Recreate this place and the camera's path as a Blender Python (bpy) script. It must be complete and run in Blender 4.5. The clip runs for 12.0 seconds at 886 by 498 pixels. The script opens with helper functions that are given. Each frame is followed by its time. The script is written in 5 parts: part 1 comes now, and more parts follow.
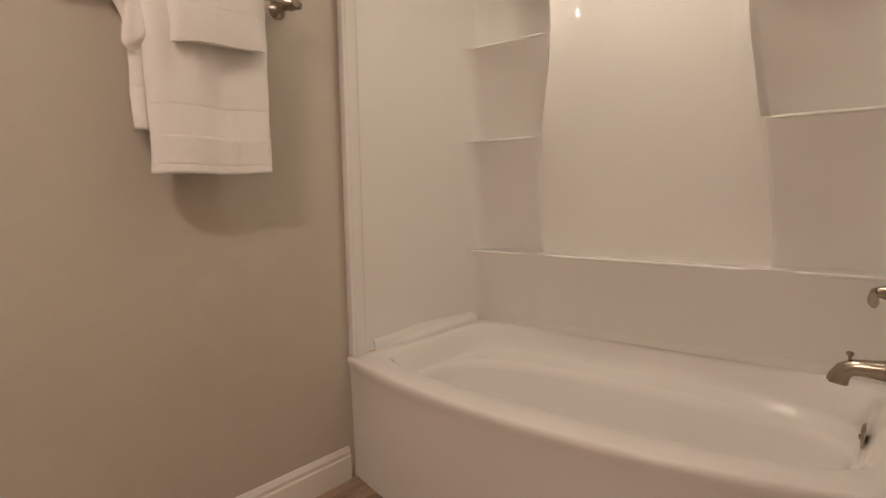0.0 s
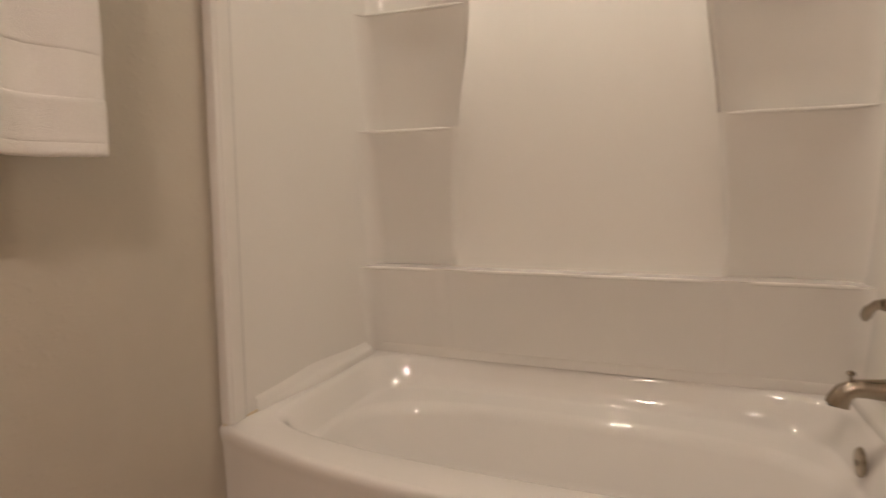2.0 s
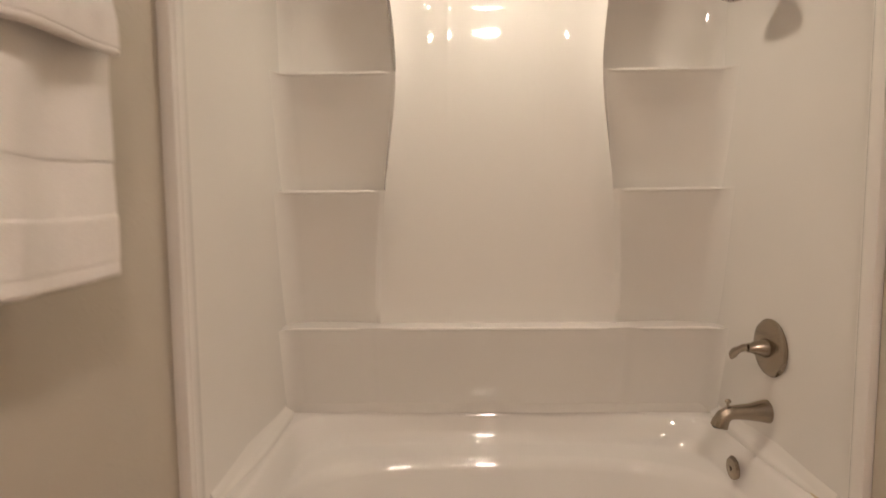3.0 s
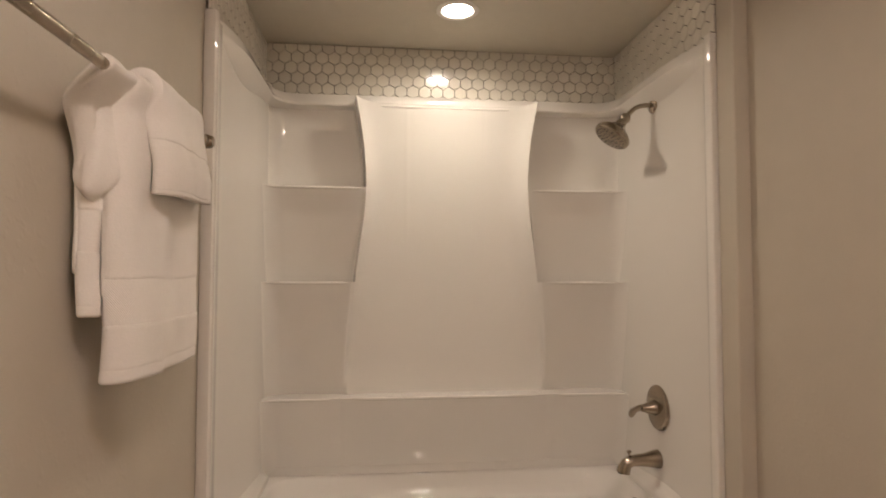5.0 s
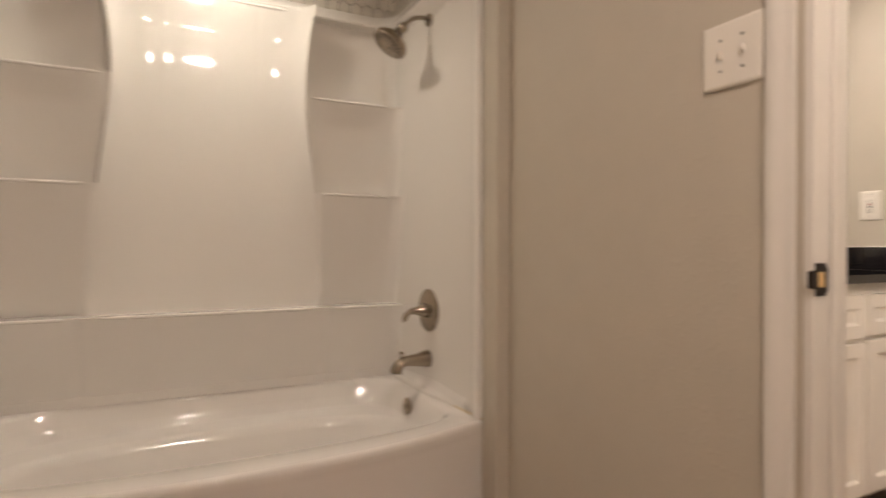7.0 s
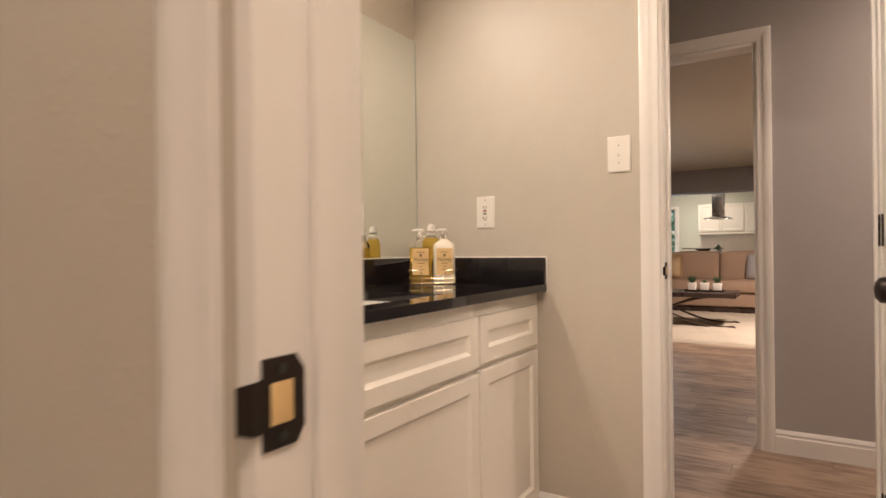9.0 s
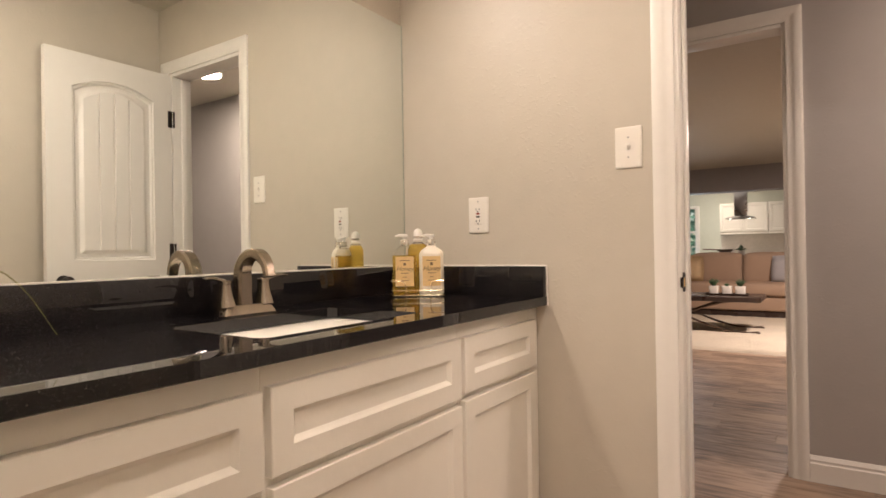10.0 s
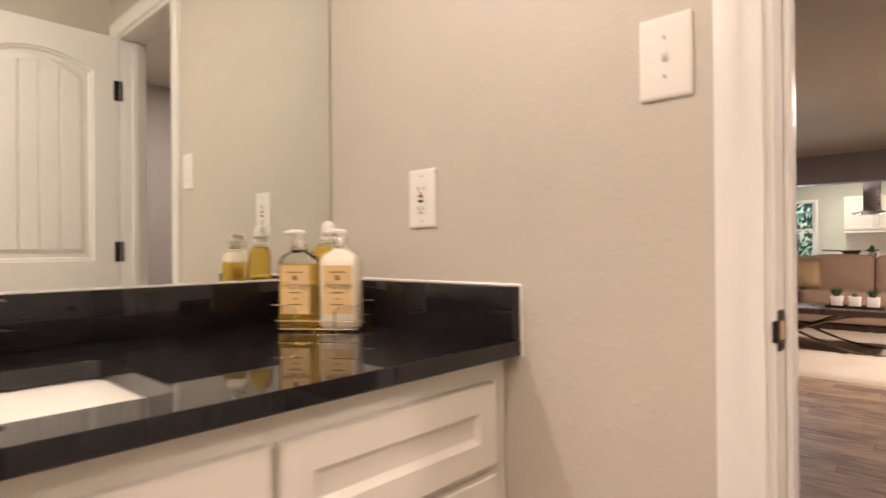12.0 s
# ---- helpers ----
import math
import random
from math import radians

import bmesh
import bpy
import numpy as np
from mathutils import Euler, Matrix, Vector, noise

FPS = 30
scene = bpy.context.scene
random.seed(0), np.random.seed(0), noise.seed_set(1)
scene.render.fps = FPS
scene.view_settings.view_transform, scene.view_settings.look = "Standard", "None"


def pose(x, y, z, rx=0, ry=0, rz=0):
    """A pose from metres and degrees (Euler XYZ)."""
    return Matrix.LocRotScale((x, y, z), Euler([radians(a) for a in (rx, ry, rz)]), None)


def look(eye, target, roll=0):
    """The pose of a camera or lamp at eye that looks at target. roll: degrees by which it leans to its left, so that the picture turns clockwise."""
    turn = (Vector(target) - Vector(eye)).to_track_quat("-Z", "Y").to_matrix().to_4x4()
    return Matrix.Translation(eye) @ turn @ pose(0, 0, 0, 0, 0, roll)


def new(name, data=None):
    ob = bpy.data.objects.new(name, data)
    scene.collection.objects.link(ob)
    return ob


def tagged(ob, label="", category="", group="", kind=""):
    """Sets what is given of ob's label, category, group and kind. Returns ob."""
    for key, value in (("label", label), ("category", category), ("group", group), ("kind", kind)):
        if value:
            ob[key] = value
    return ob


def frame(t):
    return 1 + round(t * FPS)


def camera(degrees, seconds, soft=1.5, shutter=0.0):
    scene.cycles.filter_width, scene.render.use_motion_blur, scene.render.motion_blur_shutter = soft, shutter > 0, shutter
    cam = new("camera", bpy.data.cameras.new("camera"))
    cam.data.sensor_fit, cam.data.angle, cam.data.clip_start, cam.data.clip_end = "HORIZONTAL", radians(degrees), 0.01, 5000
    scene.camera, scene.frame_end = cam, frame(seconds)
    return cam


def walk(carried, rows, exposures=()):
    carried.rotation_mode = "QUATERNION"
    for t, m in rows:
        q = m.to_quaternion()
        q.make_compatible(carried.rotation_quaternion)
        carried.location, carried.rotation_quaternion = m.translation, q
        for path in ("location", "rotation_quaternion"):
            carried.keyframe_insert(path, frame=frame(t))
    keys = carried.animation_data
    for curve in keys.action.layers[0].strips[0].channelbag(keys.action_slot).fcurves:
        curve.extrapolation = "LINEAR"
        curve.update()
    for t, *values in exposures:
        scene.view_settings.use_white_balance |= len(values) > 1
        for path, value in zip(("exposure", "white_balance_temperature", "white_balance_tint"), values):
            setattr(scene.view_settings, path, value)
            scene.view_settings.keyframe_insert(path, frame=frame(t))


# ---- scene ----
cam = camera(76.07, 12.0, shutter=0.5)
PATH = [
    (0.0, pose(1.497, -1.261, 1.009, 84.13, 1.02, 39.94)),
    (0.5, pose(1.435, -1.149, 0.999, 84.12, 1.11, 40.31)),
    (1.0, pose(1.322, -1.060, 0.948, 84.16, 1.10, 39.61)),
    (1.5, pose(1.202, -1.016, 0.982, 84.10, 1.07, 35.00)),
    (2.0, pose(0.987, -1.052, 0.996, 84.56, 0.51, 21.01)),
    (2.5, pose(0.789, -1.098, 1.035, 84.83, 0.50, 6.13)),
    (3.0, pose(0.606, -1.190, 1.175, 85.16, 0.48, 1.10)),
    (3.5, pose(0.484, -1.407, 1.293, 88.41, 0.60, -0.05)),
    (3.7, pose(0.466, -1.494, 1.332, 90.17, 0.63, -0.25)),
    (5.3, pose(0.497, -1.608, 1.161, 93.61, 0.25, -8.48)),
    (5.5, pose(0.471, -1.594, 1.093, 94.35, 0.64, -10.32)),
    (6.0, pose(0.456, -1.614, 1.047, 92.56, 0.50, -14.24)),
    (6.5, pose(0.470, -1.620, 1.024, 90.62, 0.42, -18.02)),
    (7.0, pose(0.558, -1.572, 0.995, 89.87, -0.18, -26.92)),
    (7.5, pose(0.688, -1.468, 0.996, 89.57, -0.44, -42.19)),
    (7.7, pose(0.762, -1.446, 0.997, 89.51, -0.56, -47.03)),
    (9.3, look((1.425, -1.255, 1.047), (3.12, -0.194, 1.052), -0.7)),
    (9.5, look((1.481, -1.247, 1.053), (3.175, -0.183, 1.057), -0.8)),
    (10.0, look((1.586, -1.236, 1.058), (3.245, -0.119, 1.066), -0.9)),
    (10.5, look((1.725, -1.2, 1.08), (3.31, 0.019, 1.087), -1.4)),
    (11.0, look((1.906, -1.088, 1.089), (3.406, 0.235, 1.116), -1.6)),
    (11.5, look((2.168, -1.073, 1.097), (3.603, 0.32, 1.092), -1.4)),
    (12.0, look((2.459, -1.089, 1.072), (3.92, 0.277, 1.076), -0.5)),
]
walk(cam, PATH, exposures=[(0, 0.12, 6500, 10), (2.0, 0.14, 6500, 10), (3.0, 0.22, 6500, 10), (3.5, 0.08, 6500, 10), (5.5, 0.02, 6500, 10), (6.0, 0.07, 6500, 10), (6.5, 0.12, 6350, 9), (7.5, 0.26, 6350, 9), (9.5, 0.22, 6700, 11), (10.0, 0.26, 6500, 10), (10.5, 0.36, 6400, 10), (11.0, 0.46, 6150, 11), (11.5, 0.50, 6150, 11), (12.0, 0.40, 6400, 12)])

# ---- light ----
world = bpy.data.worlds.new("world")
world.use_nodes = True
scene.world = world
sky = world.node_tree.nodes.new("ShaderNodeTexSky")
sky.sky_type, sky.sun_disc, sky.sun_elevation, sky.sun_rotation = "NISHITA", False, radians(50), radians(200)
world.node_tree.links.new(sky.outputs[0], world.node_tree.nodes["Background"].inputs[0])
world.node_tree.nodes["Background"].inputs[1].default_value = 0.13
WARM = (1.0, 0.793, 0.68)
VANITY = (1.0, 0.84, 0.735)
SOFT = (1.0, 0.84, 0.70)


def lamp(name, where, aim, watts, size, colour=WARM, size_y=0.0, spread=180):
    data = bpy.data.lights.new(name, "AREA")
    data.energy, data.color, data.size, data.spread = watts, colour, size, radians(spread)
    data.shape = "RECTANGLE" if size_y else "DISK"
    if size_y:
        data.size_y = size_y
    ob = new(name, data)
    ob.matrix_world = look(where, aim)
    return ob


sun = bpy.data.lights.new("sun", "SUN")
sun.energy, sun.angle, sun.color = 5.0, radians(0.5), (1.0, 0.96, 0.90)
new("sun", sun).matrix_world = look((-3.4, -9.4, 11.9), (0, 0, 0))
CEIL, TUB_CEIL = 2.42, 2.205
lamp("tub_downlight", (0.757, 0.405, TUB_CEIL - 0.006), (0.757, 0.404, 0), 3.8, 0.09, (1.0, 0.85, 0.69), 0.0, 155)
lamp("bath_ceiling_lamp", (0.866, -1.76, CEIL - 0.031), (0.866, -1.759, 0), 19.0, 0.20)
lamp("vanity_lamp", (2.45, 0.03, 2.16), (2.40, -1.1, 1.15), 10.5, 0.62, VANITY, 0.10)
lamp("vanity_room_lamp", (2.0, -1.02, CEIL - 0.012), (2.0, -1.021, 0), 14.0, 0.16, VANITY)
lamp("hall_lamp", (4.10, -2.31, CEIL - 0.030), (4.10, -2.309, 0), 22.5, 0.19)
lamp("living_lamp", (8.6, -1.6, 2.45), (8.6, -1.599, 0), 108.0, 0.4)
lamp("kitchen_lamp", (13.9, 0.6, 2.45), (14.0, 0.6, 0), 30.0, 0.4, SOFT)
lamp("window_daylight", (15.1, 1.60, 1.55), (12.0, 1.0, 1.2), 21.6, 0.9, (0.75, 0.87, 1.0), 1.1)

# ---- materials ----


def material(name, base, rough=0.5, metal=0.0, vary=0.06, grain=40.0, bump=0.0, bump_scale=200.0, coat=0.0, peel=False, spec=0.5):
    m = bpy.data.materials.new(name)
    m.use_nodes = True
    nt = m.node_tree
    b = nt.nodes["Principled BSDF"]
    b.inputs["Roughness"].default_value, b.inputs["Metallic"].default_value = rough, metal
    b.inputs["Coat Weight"].default_value, b.inputs["Coat Roughness"].default_value = coat, 0.06
    b.inputs["Specular IOR Level"].default_value = spec
    tc = nt.nodes.new("ShaderNodeTexCoord")
    info = nt.nodes.new("ShaderNodeObjectInfo")

    def tex(scale, detail):
        n = nt.nodes.new("ShaderNodeTexNoise")
        n.inputs["Scale"].default_value, n.inputs["Detail"].default_value = scale, detail
        nt.links.new(tc.outputs["Object"], n.inputs["Vector"])
        return n
    fine, broad = tex(grain, 4), tex(2.2, 3)
    add = nt.nodes.new("ShaderNodeMath")
    add.operation = "ADD"
    nt.links.new(fine.outputs["Fac"], add.inputs[0])
    nt.links.new(broad.outputs["Fac"], add.inputs[1])
    rng = nt.nodes.new("ShaderNodeMapRange")
    rng.inputs["From Min"].default_value, rng.inputs["From Max"].default_value = 0.6, 1.4
    rng.inputs["To Min"].default_value, rng.inputs["To Max"].default_value = 1 - vary, 1 + vary
    nt.links.new(add.outputs[0], rng.inputs["Value"])
    mix = nt.nodes.new("ShaderNodeMix")
    mix.data_type, mix.blend_type = "RGBA", "MULTIPLY"
    mix.inputs["Factor"].default_value = 1.0
    mix.inputs["A"].default_value = (*base, 1)
    nt.links.new(rng.outputs[0], mix.inputs["B"])
    nt.links.new(mix.outputs["Result"], b.inputs["Base Color"])
    rr = nt.nodes.new("ShaderNodeMapRange")
    rr.inputs["From Min"].default_value, rr.inputs["From Max"].default_value = 0.3, 0.7
    rr.inputs["To Min"].default_value, rr.inputs["To Max"].default_value = max(rough * 0.85, 0.01), min(rough * 1.2, 1)
    nt.links.new(broad.outputs["Fac"], rr.inputs["Value"])
    nt.links.new(rr.outputs[0], b.inputs["Roughness"])
    if bump:
        t2 = tex(bump_scale, 3)
        bp = nt.nodes.new("ShaderNodeBump")
        bp.inputs["Strength"].default_value, bp.inputs["Distance"].default_value = 1.0, bump
        height = t2.outputs["Fac"]
        if peel:
            # rolled paint: low specks stand apart on a nearly even face
            cut_off = nt.nodes.new("ShaderNodeMapRange")
            cut_off.inputs["From Min"].default_value, cut_off.inputs["From Max"].default_value = 0.54, 0.74
            nt.links.new(height, cut_off.inputs["Value"])
            height = cut_off.outputs[0]
        nt.links.new(height, bp.inputs["Height"])
        nt.links.new(bp.outputs[0], b.inputs["Normal"])
    return m


def weave(m, scale, depth):
    """Fine diagonal ribs, as of a woven band."""
    nt = m.node_tree
    tc = nt.nodes.new("ShaderNodeTexCoord")
    wave = nt.nodes.new("ShaderNodeTexWave")
    wave.bands_direction = "DIAGONAL"
    wave.inputs["Scale"].default_value, wave.inputs["Distortion"].default_value = scale, 0.6
    nt.links.new(tc.outputs["Object"], wave.inputs["Vector"])
    bp = nt.nodes.new("ShaderNodeBump")
    bp.inputs["Strength"].default_value, bp.inputs["Distance"].default_value = 1.0, depth
    nt.links.new(wave.outputs["Fac"], bp.inputs["Height"])
    nt.links.new(bp.outputs[0], nt.nodes["Principled BSDF"].inputs["Normal"])


def speckle(m, scale, colour):
    """Scattered crystals: the cores of a fine cell pattern take another colour."""
    nt = m.node_tree
    b = nt.nodes["Principled BSDF"]
    tc = nt.nodes.new("ShaderNodeTexCoord")
    cell = nt.nodes.new("ShaderNodeTexVoronoi")
    cell.inputs["Scale"].default_value = scale
    nt.links.new(tc.outputs["Object"], cell.inputs["Vector"])
    rng = nt.nodes.new("ShaderNodeMapRange")
    rng.inputs["From Min"].default_value, rng.inputs["From Max"].default_value = 0.93, 1.0
    sep = nt.nodes.new("ShaderNodeSeparateColor")
    nt.links.new(cell.outputs["Color"], sep.inputs[0])
    nt.links.new(sep.outputs[0], rng.inputs["Value"])
    mix = nt.nodes.new("ShaderNodeMix")
    mix.data_type = "RGBA"
    nt.links.new(rng.outputs[0], mix.inputs["Factor"])
    nt.links.new(b.inputs["Base Color"].links[0].from_socket, mix.inputs["A"])
    mix.inputs["B"].default_value = (*colour, 1)
    nt.links.new(mix.outputs["Result"], b.inputs["Base Color"])


def tint_by_piece(m, amount):
    """Lets alike pieces differ in tone from one to the next."""
    nt = m.node_tree
    mix = next(n for n in nt.nodes if n.type == "MIX")
    info = next(n for n in nt.nodes if n.type == "OBJECT_INFO")
    rng = next(n for n in nt.nodes if n.type == "MAP_RANGE")
    r = nt.nodes.new("ShaderNodeMapRange")
    r.inputs["To Min"].default_value, r.inputs["To Max"].default_value = 1 - amount, 1 + amount
    nt.links.new(info.outputs["Random"], r.inputs["Value"])
    mul = nt.nodes.new("ShaderNodeMath")
    mul.operation = "MULTIPLY"
    nt.links.new(rng.outputs[0], mul.inputs[0])
    nt.links.new(r.outputs[0], mul.inputs[1])
    nt.links.new(mul.outputs[0], mix.inputs["B"])
    return m


def plank_material(name, dark, light, by_island=False):
    m = bpy.data.materials.new(name)
    m.use_nodes = True
    nt = m.node_tree
    b = nt.nodes["Principled BSDF"]
    tc = nt.nodes.new("ShaderNodeTexCoord")
    if by_island:
        rnd = nt.nodes.new("ShaderNodeNewGeometry").outputs["Random Per Island"]
    else:
        rnd = nt.nodes.new("ShaderNodeObjectInfo").outputs["Random"]
    off = nt.nodes.new("ShaderNodeVectorMath")
    off.operation = "MULTIPLY_ADD"
    nt.links.new(rnd, off.inputs[0])
    off.inputs[1].default_value = (17, 31, 0)
    nt.links.new(tc.outputs["Object"], off.inputs[2])
    mp = nt.nodes.new("ShaderNodeMapping")
    mp.inputs["Scale"].default_value = (20, 3.2, 8)
    nt.links.new(off.outputs[0], mp.inputs["Vector"])
    n1 = nt.nodes.new("ShaderNodeTexNoise")
    n1.inputs["Scale"].default_value, n1.inputs["Detail"].default_value, n1.inputs["Distortion"].default_value = 1.6, 8, 0.6
    nt.links.new(mp.outputs[0], n1.inputs["Vector"])
    n2 = nt.nodes.new("ShaderNodeTexNoise")
    n2.inputs["Scale"].default_value = 3.0
    nt.links.new(off.outputs[0], n2.inputs["Vector"])
    add = nt.nodes.new("ShaderNodeMath")
    add.operation = "MULTIPLY_ADD"
    nt.links.new(n2.outputs["Fac"], add.inputs[0])
    add.inputs[1].default_value = 0.5
    nt.links.new(n1.outputs["Fac"], add.inputs[2])
    add2 = nt.nodes.new("ShaderNodeMath")
    add2.operation = "MULTIPLY_ADD"
    nt.links.new(rnd, add2.inputs[0])
    add2.inputs[1].default_value = 0.22
    nt.links.new(add.outputs[0], add2.inputs[2])
    ramp = nt.nodes.new("ShaderNodeValToRGB")
    ramp.color_ramp.elements[0].position, ramp.color_ramp.elements[1].position = 0.60, 1.02
    ramp.color_ramp.elements[0].color, ramp.color_ramp.elements[1].color = (*dark, 1), (*light, 1)
    nt.links.new(add2.outputs[0], ramp.inputs["Fac"])
    nt.links.new(ramp.outputs[0], b.inputs["Base Color"])
    b.inputs["Roughness"].default_value = 0.42
    bp = nt.nodes.new("ShaderNodeBump")
    bp.inputs["Distance"].default_value = 0.0015
    nt.links.new(n1.outputs["Fac"], bp.inputs["Height"])
    nt.links.new(bp.outputs[0], b.inputs["Normal"])
    return m


def glass(name, colour, rough=0.02, ior=1.45, through_light=1.0):
    m = bpy.data.materials.new(name)
    m.use_nodes = True
    b = m.node_tree.nodes["Principled BSDF"]
    b.inputs["Base Color"].default_value = (*colour, 1)
    b.inputs["Transmission Weight"].default_value, b.inputs["Roughness"].default_value, b.inputs["IOR"].default_value = through_light, rough, ior
    return m


def glow(name, colour, strength):
    m = bpy.data.materials.new(name)
    m.use_nodes = True
    b = m.node_tree.nodes["Principled BSDF"]
    b.inputs["Base Color"].default_value = (0.8, 0.8, 0.8, 1)
    b.inputs["Emission Color"].default_value, b.inputs["Emission Strength"].default_value = (*colour, 1), strength
    return m


PAINT = material("greige_wall_paint", (0.55, 0.501, 0.42), 0.46, vary=0.03, grain=14, bump=0.0004, bump_scale=75, peel=True)
GREY_PAINT = material("grey_wall_paint", (0.40, 0.375, 0.355), 0.48, vary=0.03, grain=14, bump=0.0004, bump_scale=75, peel=True)
CEIL_PAINT = material("ceiling_paint", (0.62, 0.58, 0.49), 0.7, vary=0.03, grain=20, bump=0.0012, bump_scale=110)
TRIM = material("white_trim_paint", (0.80, 0.77, 0.72), 0.32, vary=0.02, grain=25, bump=0.0003, bump_scale=60)
CABINET = material("cream_cabinet_paint", (0.80, 0.76, 0.68), 0.34, vary=0.02, grain=25, bump=0.0003, bump_scale=80)
ACRYLIC = material("white_glossy_acrylic", (0.80, 0.775, 0.735), 0.035, vary=0.012, grain=3, bump=0.0002, bump_scale=3, coat=0.2)
ENAMEL = material("white_tub_enamel", (0.80, 0.775, 0.74), 0.06, vary=0.012, grain=3, coat=0.2)
TILE = tint_by_piece(material("white_hex_tile", (0.76, 0.73, 0.66), 0.16, vary=0.03, grain=30, coat=0.3), 0.05)
GROUT = material("dark_grout", (0.075, 0.06, 0.048), 0.9, vary=0.2, grain=60)
NICKEL = material("brushed_nickel", (0.37, 0.315, 0.25), 0.24, 1.0, vary=0.05, grain=90)
CHROME = material("polished_chrome", (0.80, 0.76, 0.70), 0.08, 1.0, vary=0.02)
BRONZE = material("dark_bronze", (0.035, 0.028, 0.024), 0.35, 0.7, vary=0.1)
TERRY = material("white_terry", (0.94, 0.915, 0.88), 0.95, vary=0.06, grain=420, bump=0.0022, bump_scale=520, spec=0.1)
DOBBY = material("white_woven_band", (0.95, 0.925, 0.89), 0.85, vary=0.05, grain=300, spec=0.1)
weave(DOBBY, 150.0, 0.0006)
GRANITE = material("black_granite", (0.010, 0.009, 0.010), 0.025, vary=0.7, grain=220)
speckle(GRANITE, 650.0, (0.04, 0.035, 0.03))
PORCELAIN = material("white_porcelain", (0.86, 0.84, 0.80), 0.08, vary=0.01, coat=0.5)
PLASTIC = material("white_plastic_plate", (0.82, 0.78, 0.71), 0.30, vary=0.01)
SLOT = material("dark_slot", (0.03, 0.03, 0.03), 0.6)
RED = material("red_button", (0.30, 0.06, 0.035), 0.5)
BLACK_BTN = material("black_button", (0.022, 0.016, 0.012), 0.6)
SOAP = glass("amber_liquid_soap", (0.93, 0.66, 0.13), 0.05, 1.30, 0.78)
CLEAR = glass("clear_bottle_plastic", (0.98, 0.96, 0.92), 0.03, 1.13)
LOTION = material("cream_lotion", (0.84, 0.76, 0.62), 0.35, vary=0.03)
LABEL = material("tan_paper_label", (0.72, 0.50, 0.23), 0.6, vary=0.05, grain=90)
INK = material("brown_label_ink", (0.16, 0.10, 0.05), 0.6)
WIRE = material("gold_toned_wire", (0.72, 0.60, 0.42), 0.18, 1.0, vary=0.04)
CAULK = material("yellowed_caulk", (0.62, 0.52, 0.36), 0.6, vary=0.15, grain=30)
SOFA = material("beige_sofa_fabric", (0.42, 0.30, 0.22), 0.9, vary=0.09, grain=120, bump=0.002, bump_scale=300, spec=0.15)
RUG = material("cream_shag", (0.74, 0.66, 0.54), 1.0, vary=0.12, grain=90, bump=0.02, bump_scale=90, spec=0.05)
# also colours the strip of shade below the sofa
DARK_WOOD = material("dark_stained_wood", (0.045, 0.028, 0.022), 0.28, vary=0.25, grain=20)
IRON = material("bronze_iron", (0.20, 0.145, 0.11), 0.48, 0.8, vary=0.15)
STEEL = material("brushed_steel", (0.45, 0.43, 0.41), 0.28, 1.0, vary=0.06, grain=60)
POT = material("white_glazed_pot", (0.80, 0.76, 0.70), 0.25, vary=0.03)
BLADE = material("yellow_green_leaf", (0.30, 0.29, 0.05), 0.4, vary=0.2, grain=30)
LEAF = material("succulent_leaf", (0.07, 0.13, 0.06), 0.5, vary=0.3, grain=50)
PILLOW_GOLD = material("gold_sequin_fabric", (0.45, 0.32, 0.18), 0.45, 0.3, vary=0.5, grain=240, bump=0.003, bump_scale=260)
PILLOW_GREY = material("grey_satin_fabric", (0.40, 0.39, 0.41), 0.6, vary=0.1, grain=60)
SPLASH = material("patterned_splash_tile", (0.66, 0.60, 0.52), 0.3, vary=0.12, grain=35)
KITCHEN_PAINT = material("pale_green_grey_paint", (0.56, 0.57, 0.48), 0.6, vary=0.03, grain=14)
BEAM_PAINT = material("blue_grey_paint", (0.38, 0.37, 0.38), 0.6, vary=0.04, grain=14)
FLOOR_PLANK = plank_material("grey_brown_wood_plank", (0.105, 0.066, 0.047), (0.40, 0.285, 0.205))
FLOOR_REST = plank_material("grey_brown_wood_plank_far", (0.105, 0.066, 0.047), (0.40, 0.285, 0.205), True)
EDGE_GLASS = material("pale_green_glass_edge", (0.42, 0.45, 0.38), 0.25)
MIRROR = bpy.data.materials.new("mirror_silver")
MIRROR.use_nodes = True
MIRROR.node_tree.nodes["Principled BSDF"].inputs["Base Color"].default_value = (0.86, 0.90, 0.87, 1)
MIRROR.node_tree.nodes["Principled BSDF"].inputs["Metallic"].default_value = 1.0
MIRROR.node_tree.nodes["Principled BSDF"].inputs["Roughness"].default_value = 0.0
DIFFUSER = glow("lit_lamp_diffuser", (1.0, 0.86, 0.66), 9.0)
LENS = glow("lit_downlight_lens", (1.0, 0.88, 0.72), 18.0)
HOOD_LIGHT = glow("lit_hood_bulb", (1.0, 0.92, 0.78), 5.0)
LEAVES_OUT = material("sunlit_foliage", (0.12, 0.24, 0.16), 0.7, vary=0.6, grain=9)

# ---- mesh helpers ----


def part(name, bm, mat, parent=None, label="", smooth=True, angle=35):
    me = bpy.data.meshes.new(name)
    if isinstance(bm, tuple):
        me.from_pydata(bm[0], [], bm[1])
    else:
        bm.to_mesh(me)
        bm.free()
    me.materials.append(mat)
    if smooth:
        me.shade_smooth()
        me.set_sharp_from_angle(angle=radians(angle))
    ob = new(name, me)
    if parent:
        ob.parent = parent
    if label:
        ob["label"] = label
    return ob


